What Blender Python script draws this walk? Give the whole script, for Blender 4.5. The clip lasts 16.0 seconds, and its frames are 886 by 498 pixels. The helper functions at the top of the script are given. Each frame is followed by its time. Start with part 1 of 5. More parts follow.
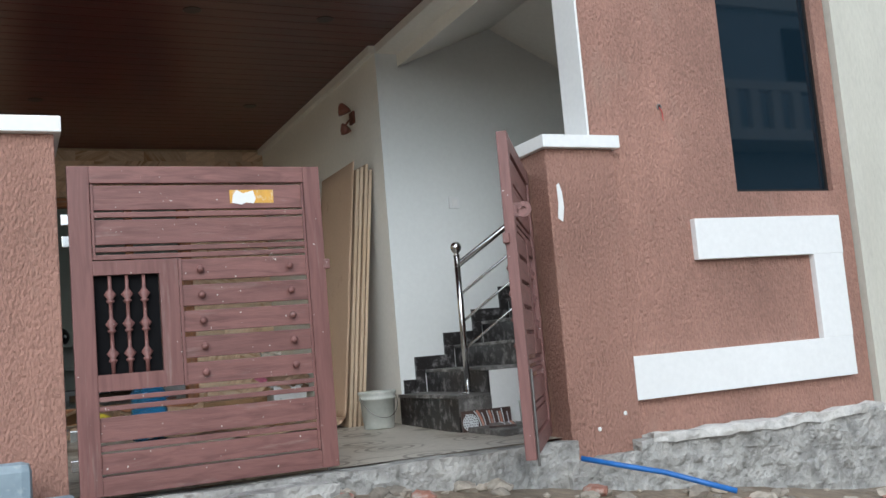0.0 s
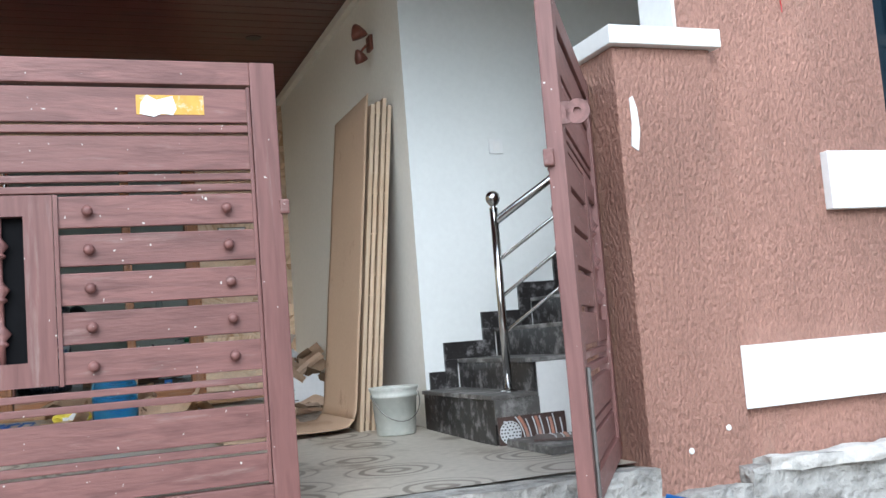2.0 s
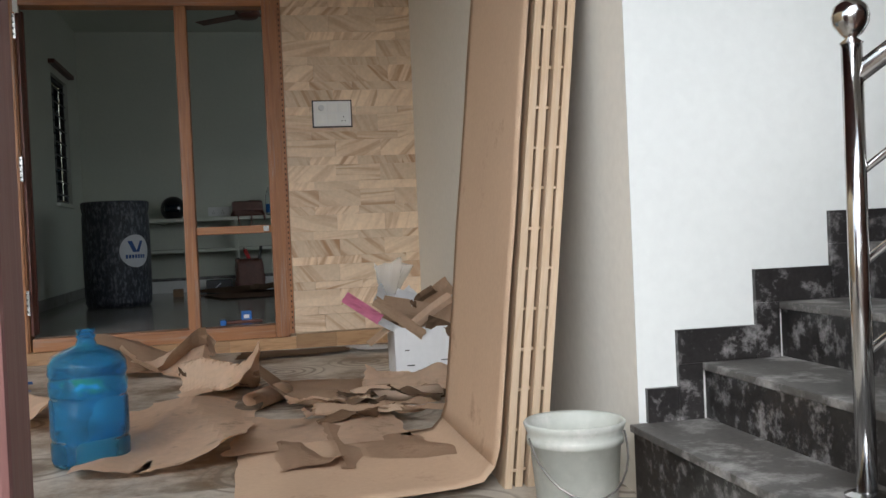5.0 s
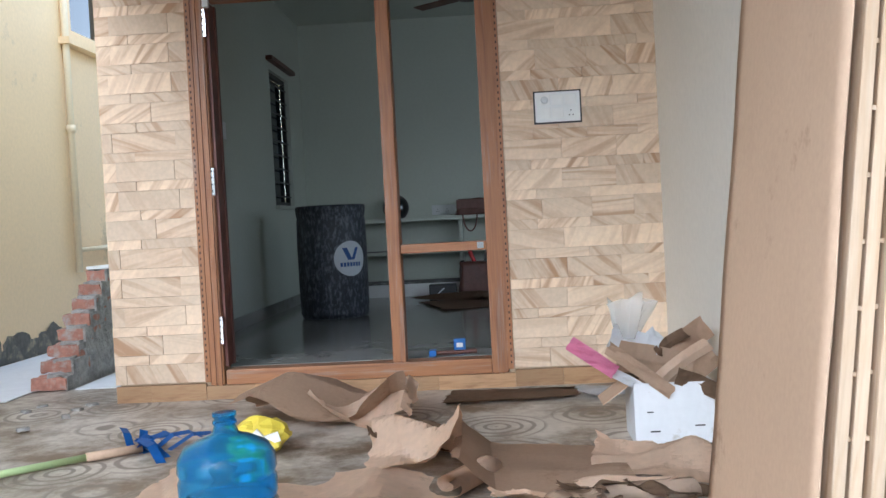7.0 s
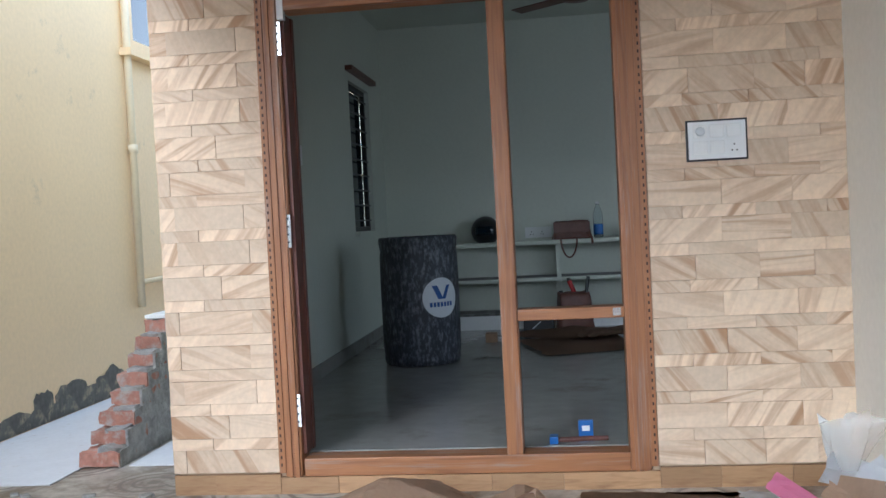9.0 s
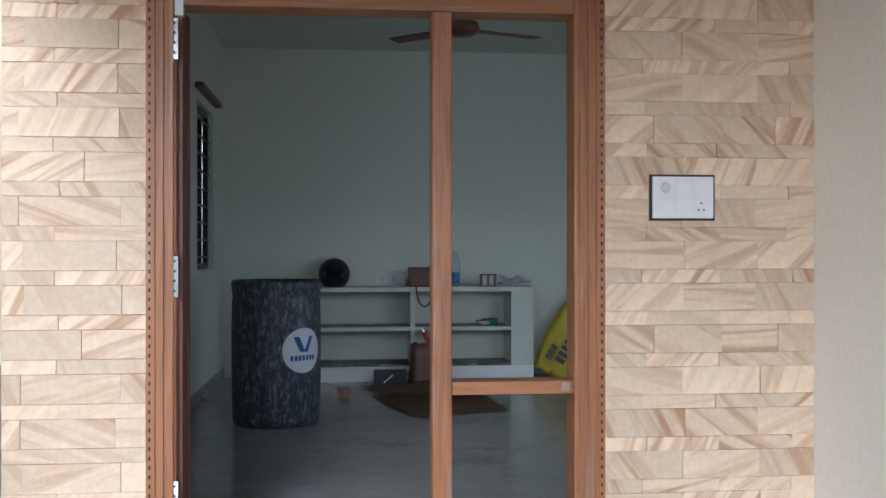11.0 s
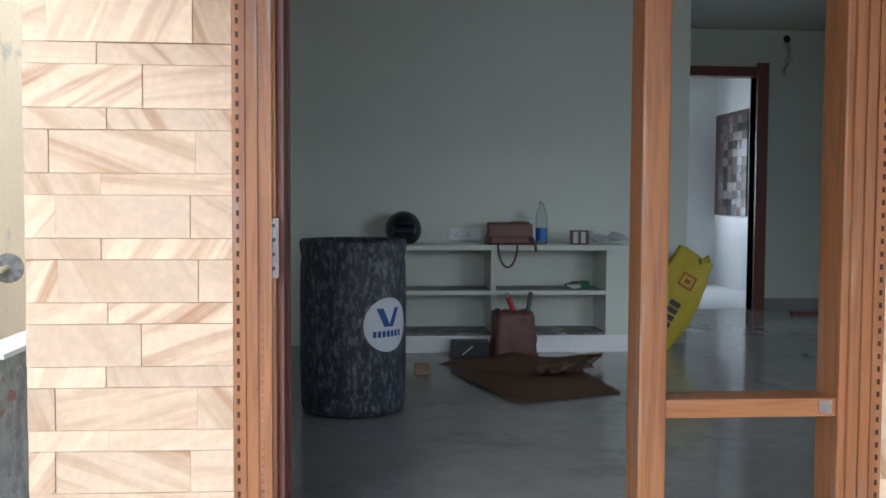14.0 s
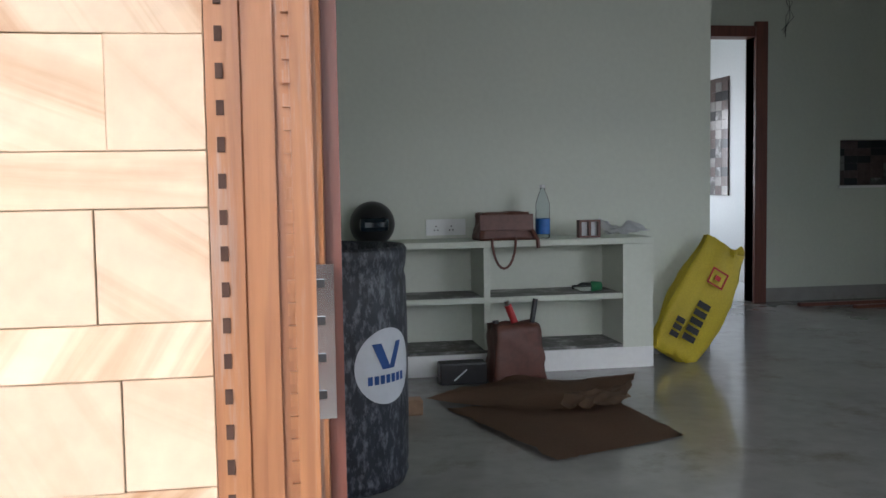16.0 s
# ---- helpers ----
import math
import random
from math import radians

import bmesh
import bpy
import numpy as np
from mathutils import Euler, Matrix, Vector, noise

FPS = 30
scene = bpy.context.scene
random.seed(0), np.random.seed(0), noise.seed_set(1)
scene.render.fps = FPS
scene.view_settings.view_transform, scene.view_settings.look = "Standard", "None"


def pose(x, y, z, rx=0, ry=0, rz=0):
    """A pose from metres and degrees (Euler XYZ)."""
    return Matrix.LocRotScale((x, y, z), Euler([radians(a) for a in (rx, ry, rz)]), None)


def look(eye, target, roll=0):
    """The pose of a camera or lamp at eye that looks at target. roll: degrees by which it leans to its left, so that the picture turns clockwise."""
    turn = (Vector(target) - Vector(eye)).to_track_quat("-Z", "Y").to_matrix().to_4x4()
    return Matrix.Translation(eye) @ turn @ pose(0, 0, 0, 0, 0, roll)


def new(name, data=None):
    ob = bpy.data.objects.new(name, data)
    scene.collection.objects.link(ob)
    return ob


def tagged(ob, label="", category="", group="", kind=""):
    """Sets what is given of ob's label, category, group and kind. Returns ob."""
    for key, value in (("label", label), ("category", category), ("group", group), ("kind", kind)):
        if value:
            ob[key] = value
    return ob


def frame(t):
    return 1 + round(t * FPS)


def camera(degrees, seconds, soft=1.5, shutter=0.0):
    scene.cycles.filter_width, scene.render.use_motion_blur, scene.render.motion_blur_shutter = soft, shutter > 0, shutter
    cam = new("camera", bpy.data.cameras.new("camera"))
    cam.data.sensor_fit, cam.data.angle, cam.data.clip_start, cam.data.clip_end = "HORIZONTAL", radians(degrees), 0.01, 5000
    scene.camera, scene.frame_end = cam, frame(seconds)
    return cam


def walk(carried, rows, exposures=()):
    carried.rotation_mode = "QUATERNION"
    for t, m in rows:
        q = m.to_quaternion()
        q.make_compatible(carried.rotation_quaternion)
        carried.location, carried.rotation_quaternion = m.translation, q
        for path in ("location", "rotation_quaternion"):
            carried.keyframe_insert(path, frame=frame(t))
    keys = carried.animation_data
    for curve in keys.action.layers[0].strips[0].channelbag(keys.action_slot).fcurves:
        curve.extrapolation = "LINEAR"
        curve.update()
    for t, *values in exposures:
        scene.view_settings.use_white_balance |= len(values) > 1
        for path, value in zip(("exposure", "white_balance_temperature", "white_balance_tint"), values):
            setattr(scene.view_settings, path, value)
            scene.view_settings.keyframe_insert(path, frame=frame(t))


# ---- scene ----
cam = camera(49.7, 16.0)
PATH = [
    (0, (0.895, 1.095, 0.538), (1.734, 2.899, 0.748), -4.9),
    (0.5, (1.103, 1.374, 0.549), (1.893, 3.199, 0.755), -4.7),
    (1, (1.284, 1.716, 0.544), (2.033, 3.558, 0.752), -4.4),
    (1.5, (1.523, 2.089, 0.532), (2.273, 3.931, 0.739), -4.6),
    (2, (1.723, 2.49, 0.536), (2.431, 4.351, 0.72), -4.5),
    (2.5, (1.908, 2.919, 0.584), (2.582, 4.796, 0.734), -4.4),
    (3, (2.117, 3.412, 0.647), (2.689, 5.325, 0.774), -4.2),
    (3.2, (2.166, 3.597, 0.65), (2.701, 5.52, 0.769), -4.1),
    (5.3, (2.532, 5.325, 0.846), (2.863, 7.297, 0.795), -2.3),
    (5.5, (2.57, 5.406, 0.856), (2.836, 7.387, 0.801), -2.3),
    (6, (2.696, 5.65, 0.906), (2.73, 7.649, 0.855), -2.7),
    (6.5, (2.707, 5.861, 0.938), (2.639, 7.859, 0.887), -2.9),
    (7, (2.65, 6.191, 1.021), (2.546, 8.188, 0.967), -3.0),
    (7.5, (2.591, 6.366, 1.185), (2.468, 8.361, 1.122), -3.1),
    (8, (2.574, 6.613, 1.224), (2.419, 8.605, 1.159), -3.2),
    (8.5, (2.564, 6.858, 1.332), (2.36, 8.847, 1.271), -3.3),
    (9, (2.354, 7.162, 1.327), (2.109, 9.146, 1.268), -2.9),
    (9.5, (2.163, 7.393, 1.352), (1.919, 9.378, 1.296), -2.6),
    (10, (1.998, 7.67, 1.385), (1.881, 9.666, 1.355), -0.5),
    (10.2, (1.934, 7.732, 1.398), (1.939, 9.732, 1.405), 0.2),
    (12.3, (1.665, 7.979, 1.409), (1.925, 9.962, 1.39), -0.1),
    (12.5, (1.662, 8.094, 1.401), (1.922, 10.077, 1.36), -0.1),
    (13, (1.632, 8.362, 1.416), (1.841, 10.35, 1.339), -0.3),
    (13.5, (1.49, 8.663, 1.419), (1.651, 10.655, 1.332), -0.3),
    (14, (1.365, 8.957, 1.439), (1.522, 10.948, 1.336), 0.3),
    (14.5, (1.265, 9.382, 1.443), (1.425, 11.373, 1.337), -0.5),
    (15, (1.156, 9.775, 1.457), (1.328, 11.763, 1.33), -0.1),
    (15.5, (1.129, 10.122, 1.467), (1.363, 12.104, 1.334), 0.2),
    (16, (1.095, 10.467, 1.468), (1.424, 12.434, 1.326), -0.9),
]
EXPOSURES = [(0, 0.78, 5850, 5), (0.5, 0.92, 5800, 5), (1.5, 1.15, 5700, 5), (3, 1.75, 5500, 4), (5.4, 1.4, 6100, 8), (6.2, 1.9, 5900, 8), (7, 2.2, 5400, 7), (9, 2.2, 5300, 7), (12.5, 2.5, 5400, 9), (13.5, 2.5, 5500, 9), (14.5, 2.65, 5600, 10), (16, 2.85, 5900, 12)]
walk(cam, [(t, look(eye, target, roll)) for t, eye, target, roll in PATH], EXPOSURES)

# ---- light: an overcast day ----
world = bpy.data.worlds.new("sky")
scene.world = world
world.use_nodes = True
wn = world.node_tree
sky = wn.nodes.new("ShaderNodeTexSky")
sky.sky_type, sky.sun_disc = "NISHITA", False
sky.sun_elevation, sky.sun_rotation = radians(33.5), radians(202)
sky.dust_density, sky.air_density = 1.5, 1.0
veil = wn.nodes.new("ShaderNodeHueSaturation")   # cloud takes most of the blue
veil.inputs["Saturation"].default_value = 0.35
wn.links.new(sky.outputs[0], veil.inputs["Color"])
wn.links.new(veil.outputs[0], wn.nodes["Background"].inputs[0])
wn.nodes["Background"].inputs[1].default_value = 0.15
# added fill lamp, out of view, that brightens the room's back wall
room_fill_light = new("room_fill", bpy.data.lights.new("room_fill", "AREA"))
room_fill_light.data.shape, room_fill_light.data.size, room_fill_light.data.size_y, room_fill_light.data.energy = "RECTANGLE", 1.3, 1.3, 1.1
room_fill_light.data.spread = radians(85)
room_fill_light.matrix_world = look((4.6, 11.6, 1.8), (2.0, 16.6, 1.5))
passage_light = new("passage_daylight", bpy.data.lights.new("passage_daylight", "AREA"))
passage_light.data.shape, passage_light.data.size, passage_light.data.size_y, passage_light.data.energy = "RECTANGLE", 0.9, 1.3, 3.6
passage_light.matrix_world = look((5.1, 22.08, 1.75), (5.0, 19.0, 0.6))
sun = new("sun", bpy.data.lights.new("sun", "SUN"))
sun.data.energy, sun.data.angle, sun.data.color = 0.6, radians(40), (1.0, 0.96, 0.9)
sun.matrix_world = look((-1.9, -4.6, 3.3), (0, 0, 0))

# ---- materials ----
def material(name, colour, rough=0.6, metal=0.0, grain=30.0, vary=0.15, stain=2.0, bump=0.15, dirt=None, dirt_amount=0.0,
             stretch=(1, 1, 1), spec=0.5, trans=0.0, coords="Object", per_piece=0.0, bump_scale=None, dist=0.004):
    """A surface with fine grain, broad mottling, optional dirt patches and relief."""
    m = bpy.data.materials.new(name)
    m.use_nodes = True
    nt = m.node_tree
    N, L = nt.nodes, nt.links
    b = N["Principled BSDF"]
    b.inputs["Roughness"].default_value = rough
    b.inputs["Metallic"].default_value = metal
    b.inputs["Specular IOR Level"].default_value = spec
    b.inputs["Transmission Weight"].default_value = trans
    tc = N.new("ShaderNodeTexCoord")
    mp = N.new("ShaderNodeMapping")
    mp.inputs["Scale"].default_value = stretch
    L.new(tc.outputs[coords], mp.inputs[0])
    fine = N.new("ShaderNodeTexNoise")
    fine.inputs["Scale"].default_value, fine.inputs["Detail"].default_value = grain, 6
    broad = N.new("ShaderNodeTexNoise")
    broad.inputs["Scale"].default_value, broad.inputs["Detail"].default_value = stain, 4
    for n in (fine, broad):
        L.new(mp.outputs[0], n.inputs[0])
    add = N.new("ShaderNodeMath")
    add.operation = "ADD"
    L.new(fine.outputs[0], add.inputs[0])
    L.new(broad.outputs[0], add.inputs[1])
    ramp = N.new("ShaderNodeMapRange")
    ramp.inputs[1].default_value, ramp.inputs[2].default_value = 0.6, 1.4
    ramp.inputs[3].default_value, ramp.inputs[4].default_value = 1 - vary, 1 + vary
    L.new(add.outputs[0], ramp.inputs[0])
    mul = N.new("ShaderNodeMix")
    mul.data_type, mul.blend_type = "RGBA", "MULTIPLY"
    mul.inputs[0].default_value = 1
    mul.inputs[6].default_value = (*colour, 1)
    L.new(ramp.outputs[0], mul.inputs[7])
    out = mul.outputs[2]
    if per_piece:
        oi = N.new("ShaderNodeObjectInfo")
        mr = N.new("ShaderNodeMapRange")
        mr.inputs[3].default_value, mr.inputs[4].default_value = 1 - per_piece, 1 + per_piece
        L.new(oi.outputs["Random"], mr.inputs[0])
        m2 = N.new("ShaderNodeMix")
        m2.data_type, m2.blend_type = "RGBA", "MULTIPLY"
        m2.inputs[0].default_value = 1
        L.new(out, m2.inputs[6])
        L.new(mr.outputs[0], m2.inputs[7])
        out = m2.outputs[2]
    if dirt:
        dn = N.new("ShaderNodeTexNoise")
        dn.inputs["Scale"].default_value, dn.inputs["Detail"].default_value, dn.inputs["Roughness"].default_value = stain * 1.7, 9, 0.7
        L.new(mp.outputs[0], dn.inputs[0])
        dr = N.new("ShaderNodeMapRange")
        dr.inputs[1].default_value, dr.inputs[2].default_value = 0.62 - 0.3 * dirt_amount, 0.78 - 0.3 * dirt_amount
        L.new(dn.outputs[0], dr.inputs[0])
        m3 = N.new("ShaderNodeMix")
        m3.data_type = "RGBA"
        L.new(dr.outputs[0], m3.inputs[0])
        L.new(out, m3.inputs[6])
        m3.inputs[7].default_value = (*dirt, 1)
        out = m3.outputs[2]
    L.new(out, b.inputs["Base Color"])
    if bump:
        bp = N.new("ShaderNodeBump")
        bp.inputs["Strength"].default_value, bp.inputs["Distance"].default_value = bump, dist
        if bump_scale:
            bn = N.new("ShaderNodeTexNoise")
            bn.inputs["Scale"].default_value, bn.inputs["Detail"].default_value = bump_scale, 4
            L.new(mp.outputs[0], bn.inputs[0])
            L.new(bn.outputs[0], bp.inputs["Height"])
        else:
            L.new(fine.outputs[0], bp.inputs["Height"])
        L.new(bp.outputs[0], b.inputs["Normal"])
    return m


def wood_material(name, colour, dark, rough=0.55, scale=6.0, stretch=(8, 8, 0.6), bump=0.15, dirt=None, dirt_amount=0.0, per_piece=0.0, contrast=0.8, flecks=False):
    """Wood whose grain runs along the axis that the stretch keeps small."""
    m = material(name, colour, rough, grain=scale * 5, vary=0.12, stain=1.5, bump=bump, dirt=dirt, dirt_amount=dirt_amount, stretch=stretch, per_piece=per_piece)
    N, L = m.node_tree.nodes, m.node_tree.links
    b = N["Principled BSDF"]
    src = b.inputs["Base Color"].links[0].from_socket
    mp = [n for n in N if n.type == "MAPPING"][0]
    n = N.new("ShaderNodeTexNoise")
    n.inputs["Scale"].default_value, n.inputs["Detail"].default_value, n.inputs["Distortion"].default_value = scale, 5, 1.2
    L.new(mp.outputs[0], n.inputs[0])
    r = N.new("ShaderNodeMapRange")
    r.inputs[1].default_value, r.inputs[2].default_value, r.inputs[4].default_value = 0.45, 0.75, contrast
    L.new(n.outputs[0], r.inputs[0])
    mx = N.new("ShaderNodeMix")
    mx.data_type = "RGBA"
    L.new(r.outputs[0], mx.inputs[0])
    L.new(src, mx.inputs[6])
    mx.inputs[7].default_value = (*dark, 1)
    out = mx.outputs[2]
    if flecks:
        tc = [q for q in N if q.type == "TEX_COORD"][0]
        fn = N.new("ShaderNodeTexNoise")
        fn.inputs["Scale"].default_value, fn.inputs["Detail"].default_value = 48, 2
        L.new(tc.outputs["Object"], fn.inputs[0])
        fr = N.new("ShaderNodeMapRange")
        fr.inputs[1].default_value, fr.inputs[2].default_value = 0.735, 0.755
        L.new(fn.outputs[0], fr.inputs[0])
        fm = N.new("ShaderNodeMix")
        fm.data_type = "RGBA"
        L.new(fr.outputs[0], fm.inputs[0])
        L.new(out, fm.inputs[6])
        fm.inputs[7].default_value = (0.6, 0.56, 0.52, 1)
        out = fm.outputs[2]
    L.new(out, b.inputs["Base Color"])
    return m


def stone_tile_material():
    """Honey sandstone: diagonal brown veins, each piece with its own slant and tone."""
    m = material("sandstone_tile", (0.72, 0.56, 0.40), 0.55, grain=40, vary=0.12, stain=5, bump=0.15, per_piece=0.15)
    N, L = m.node_tree.nodes, m.node_tree.links
    b = N["Principled BSDF"]
    src = b.inputs["Base Color"].links[0].from_socket
    tc = [n for n in N if n.type == "TEX_COORD"][0]
    oi = N.new("ShaderNodeObjectInfo")
    ang = N.new("ShaderNodeMath")
    ang.operation = "MULTIPLY_ADD"
    ang.inputs[1].default_value, ang.inputs[2].default_value = 2.6, -1.3
    L.new(oi.outputs["Random"], ang.inputs[0])
    rot = N.new("ShaderNodeVectorRotate")
    rot.rotation_type = "Y_AXIS"
    L.new(tc.outputs["Object"], rot.inputs["Vector"])
    L.new(ang.outputs[0], rot.inputs["Angle"])
    off = N.new("ShaderNodeVectorMath")
    off.operation = "ADD"
    sc = N.new("ShaderNodeVectorMath")
    sc.operation = "SCALE"
    sc.inputs[0].default_value = (37, 11, 53)
    L.new(oi.outputs["Random"], sc.inputs["Scale"])
    L.new(rot.outputs[0], off.inputs[0])
    L.new(sc.outputs[0], off.inputs[1])
    mp = N.new("ShaderNodeMapping")
    mp.inputs["Scale"].default_value = (1.0, 4, 13)
    L.new(off.outputs[0], mp.inputs[0])
    v = N.new("ShaderNodeTexNoise")
    v.inputs["Scale"].default_value, v.inputs["Detail"].default_value, v.inputs["Distortion"].default_value = 1.6, 5, 0.6
    L.new(mp.outputs[0], v.inputs[0])
    r = N.new("ShaderNodeMapRange")
    r.inputs[1].default_value, r.inputs[2].default_value, r.inputs[4].default_value = 0.46, 0.64, 0.8
    L.new(v.outputs[0], r.inputs[0])
    own = N.new("ShaderNodeTexWhiteNoise")
    own.noise_dimensions = "1D"
    L.new(oi.outputs["Random"], own.inputs["W"])
    st = N.new("ShaderNodeMapRange")
    st.inputs[3].default_value, st.inputs[4].default_value = 0.2, 1.1
    L.new(own.outputs["Value"], st.inputs[0])
    vein = N.new("ShaderNodeMath")
    vein.operation = "MULTIPLY"
    L.new(r.outputs[0], vein.inputs[0])
    L.new(st.outputs[0], vein.inputs[1])
    mx = N.new("ShaderNodeMix")
    mx.data_type = "RGBA"
    L.new(vein.outputs[0], mx.inputs[0])
    L.new(src, mx.inputs[6])
    mx.inputs[7].default_value = (0.38, 0.20, 0.09, 1)
    L.new(mx.outputs[2], b.inputs["Base Color"])
    return m


def base_tile_material():
    """Honey-brown sandstone of the bottom course, damp and dark-veined."""
    return wood_material("brown_base_tile", (0.40, 0.24, 0.12), (0.24, 0.12, 0.055), 0.5, 4, (1.0, 4, 9), 0.15, per_piece=0.2)


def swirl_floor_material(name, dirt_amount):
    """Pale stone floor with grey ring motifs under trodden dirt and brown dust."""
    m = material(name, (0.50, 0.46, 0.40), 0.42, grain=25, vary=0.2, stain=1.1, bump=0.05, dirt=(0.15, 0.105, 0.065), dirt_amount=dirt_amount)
    N, L = m.node_tree.nodes, m.node_tree.links
    b = N["Principled BSDF"]
    src = b.inputs["Base Color"].links[0].from_socket
    tc = [n for n in N if n.type == "TEX_COORD"][0]
    vo = N.new("ShaderNodeTexVoronoi")
    vo.inputs["Scale"].default_value, vo.inputs["Randomness"].default_value = 2.1, 0.75
    L.new(tc.outputs["Object"], vo.inputs["Vector"])
    dn = N.new("ShaderNodeTexNoise")
    dn.inputs["Scale"].default_value = 7.0
    L.new(tc.outputs["Object"], dn.inputs[0])
    ma = N.new("ShaderNodeMath")
    ma.operation = "MULTIPLY_ADD"
    ma.inputs[1].default_value = 52
    L.new(vo.outputs["Distance"], ma.inputs[0])
    mn = N.new("ShaderNodeMath")
    mn.operation = "MULTIPLY"
    mn.inputs[1].default_value = 3.5
    L.new(dn.outputs[0], mn.inputs[0])
    L.new(mn.outputs[0], ma.inputs[2])
    si = N.new("ShaderNodeMath")
    si.operation = "SINE"
    L.new(ma.outputs[0], si.inputs[0])
    r = N.new("ShaderNodeMapRange")
    r.inputs[1].default_value, r.inputs[2].default_value, r.inputs[4].default_value = 0.2, 0.75, 0.85
    L.new(si.outputs[0], r.inputs[0])
    ring = N.new("ShaderNodeMapRange")
    ring.inputs[1].default_value, ring.inputs[2].default_value = 0.50, 0.46
    L.new(vo.outputs["Distance"], ring.inputs[0])
    inside = N.new("ShaderNodeMath")
    inside.operation = "MULTIPLY"
    L.new(r.outputs[0], inside.inputs[0])
    L.new(ring.outputs[0], inside.inputs[1])
    mx = N.new("ShaderNodeMix")
    mx.data_type = "RGBA"
    L.new(inside.outputs[0], mx.inputs[0])
    L.new(src, mx.inputs[6])
    mx.inputs[7].default_value = (0.16, 0.13, 0.10, 1)
    L.new(mx.outputs[2], b.inputs["Base Color"])
    return m


M_BROWN = material("combed_brown_plaster", (0.35, 0.19, 0.145), 0.8, grain=46, vary=0.34, stain=1.2, bump=0.85, dirt=(0.36, 0.22, 0.17), dirt_amount=0.16, stretch=(1.7, 1.7, 0.85), dist=0.028, bump_scale=48)
M_WHITE = material("white_paint", (0.80, 0.80, 0.79), 0.5, vary=0.05, stain=1.5, bump=0.04)
M_STAIRWALL = material("white_wall_paint", (0.74, 0.76, 0.75), 0.6, vary=0.04, stain=0.8, bump=0.05)
M_CREAM = material("cream_wall_paint", (0.79, 0.77, 0.71), 0.6, vary=0.06, stain=0.9, bump=0.05)
M_ROOM = material("pale_green_wall_paint", (0.595, 0.625, 0.55), 0.55, vary=0.05, stain=0.7, bump=0.04)
M_NEIGH = material("yellow_wall_paint", (0.88, 0.67, 0.40), 0.7, vary=0.08, stain=0.8, bump=0.15, dirt=(0.36, 0.31, 0.22), dirt_amount=0.06)
M_PIPE = material("cream_pipe_plastic", (0.84, 0.72, 0.50), 0.5, vary=0.06)
M_BEIGE = material("grey_beige_textured_paint", (0.55, 0.53, 0.46), 0.75, grain=30, vary=0.1, stain=2, bump=0.6, stretch=(2, 2, 0.6), dist=0.01)
M_CONCRETE = material("rough_concrete", (0.34, 0.33, 0.31), 0.9, grain=14, vary=0.5, stain=6, bump=1.0, dirt=(0.48, 0.47, 0.45), dirt_amount=0.33, dist=0.06)
M_MORTAR = material("whitish_mortar", (0.58, 0.56, 0.53), 0.9, grain=24, vary=0.25, stain=7, bump=0.8, dirt=(0.36, 0.35, 0.33), dirt_amount=0.3, dist=0.02)
M_DIRT = material("dusty_ground", (0.23, 0.18, 0.13), 0.95, grain=18, vary=0.4, stain=2, bump=1.0, dirt=(0.33, 0.30, 0.26), dirt_amount=0.3, dist=0.03)
M_RUBBLE = material("rubble", (0.33, 0.29, 0.24), 0.95, grain=30, vary=0.35, stain=6, bump=0.6, per_piece=0.4)
M_CEIL = wood_material("dark_red_wood_panel", (0.085, 0.014, 0.011), (0.03, 0.006, 0.005), 0.3, 4, (0.5, 7, 7), 0.08)
M_GATE = wood_material("maroon_painted_wood", (0.205, 0.093, 0.082), (0.095, 0.038, 0.034), 0.5, 3, (1.1, 8, 8), 0.35, dirt=(0.28, 0.19, 0.17), dirt_amount=0.12, per_piece=0.1, flecks=True)
M_GATE_STILE = wood_material("maroon_painted_post", (0.195, 0.087, 0.077), (0.105, 0.042, 0.038), 0.5, 3, (8, 8, 0.7), 0.2, dirt=(0.28, 0.19, 0.17), dirt_amount=0.12, flecks=True)
M_DOOR = wood_material("orange_teak", (0.36, 0.155, 0.06), (0.19, 0.075, 0.035), 0.45, 4, (9, 9, 0.5), 0.15, dirt=(0.36, 0.29, 0.25), dirt_amount=0.26)
M_DOOR_H = wood_material("orange_teak_rail", (0.36, 0.155, 0.06), (0.19, 0.075, 0.035), 0.45, 4, (0.5, 9, 9), 0.15, dirt=(0.33, 0.28, 0.24), dirt_amount=0.35)
M_LEAF = wood_material("red_brown_shutter", (0.17, 0.055, 0.035), (0.09, 0.03, 0.02), 0.45, 4, (9, 9, 0.5), 0.1)
M_PALEWOOD = wood_material("raw_pale_wood", (0.57, 0.44, 0.31), (0.44, 0.28, 0.15), 0.65, 4, (9, 9, 0.7), 0.15, per_piece=0.12)
M_CARD = material("brown_cardboard", (0.50, 0.355, 0.245), 0.8, grain=60, vary=0.08, stain=2.5, bump=0.1, dirt=(0.27, 0.17, 0.10), dirt_amount=0.1)
M_PAPER = material("crumpled_packing_paper", (0.70, 0.53, 0.39), 0.8, grain=30, vary=0.1, stain=3.5, bump=0.2, dirt=(0.36, 0.25, 0.16), dirt_amount=0.1, per_piece=0.15)
# dark torn cardboard; also the painted shade in the gaps between shutters
M_PAPERDARK = material("dark_cardboard_and_gap_shade", (0.20, 0.125, 0.075), 0.85, grain=30, vary=0.2, stain=4, bump=0.3, per_piece=0.2)
M_TILE = stone_tile_material()
M_BASETILE = base_tile_material()
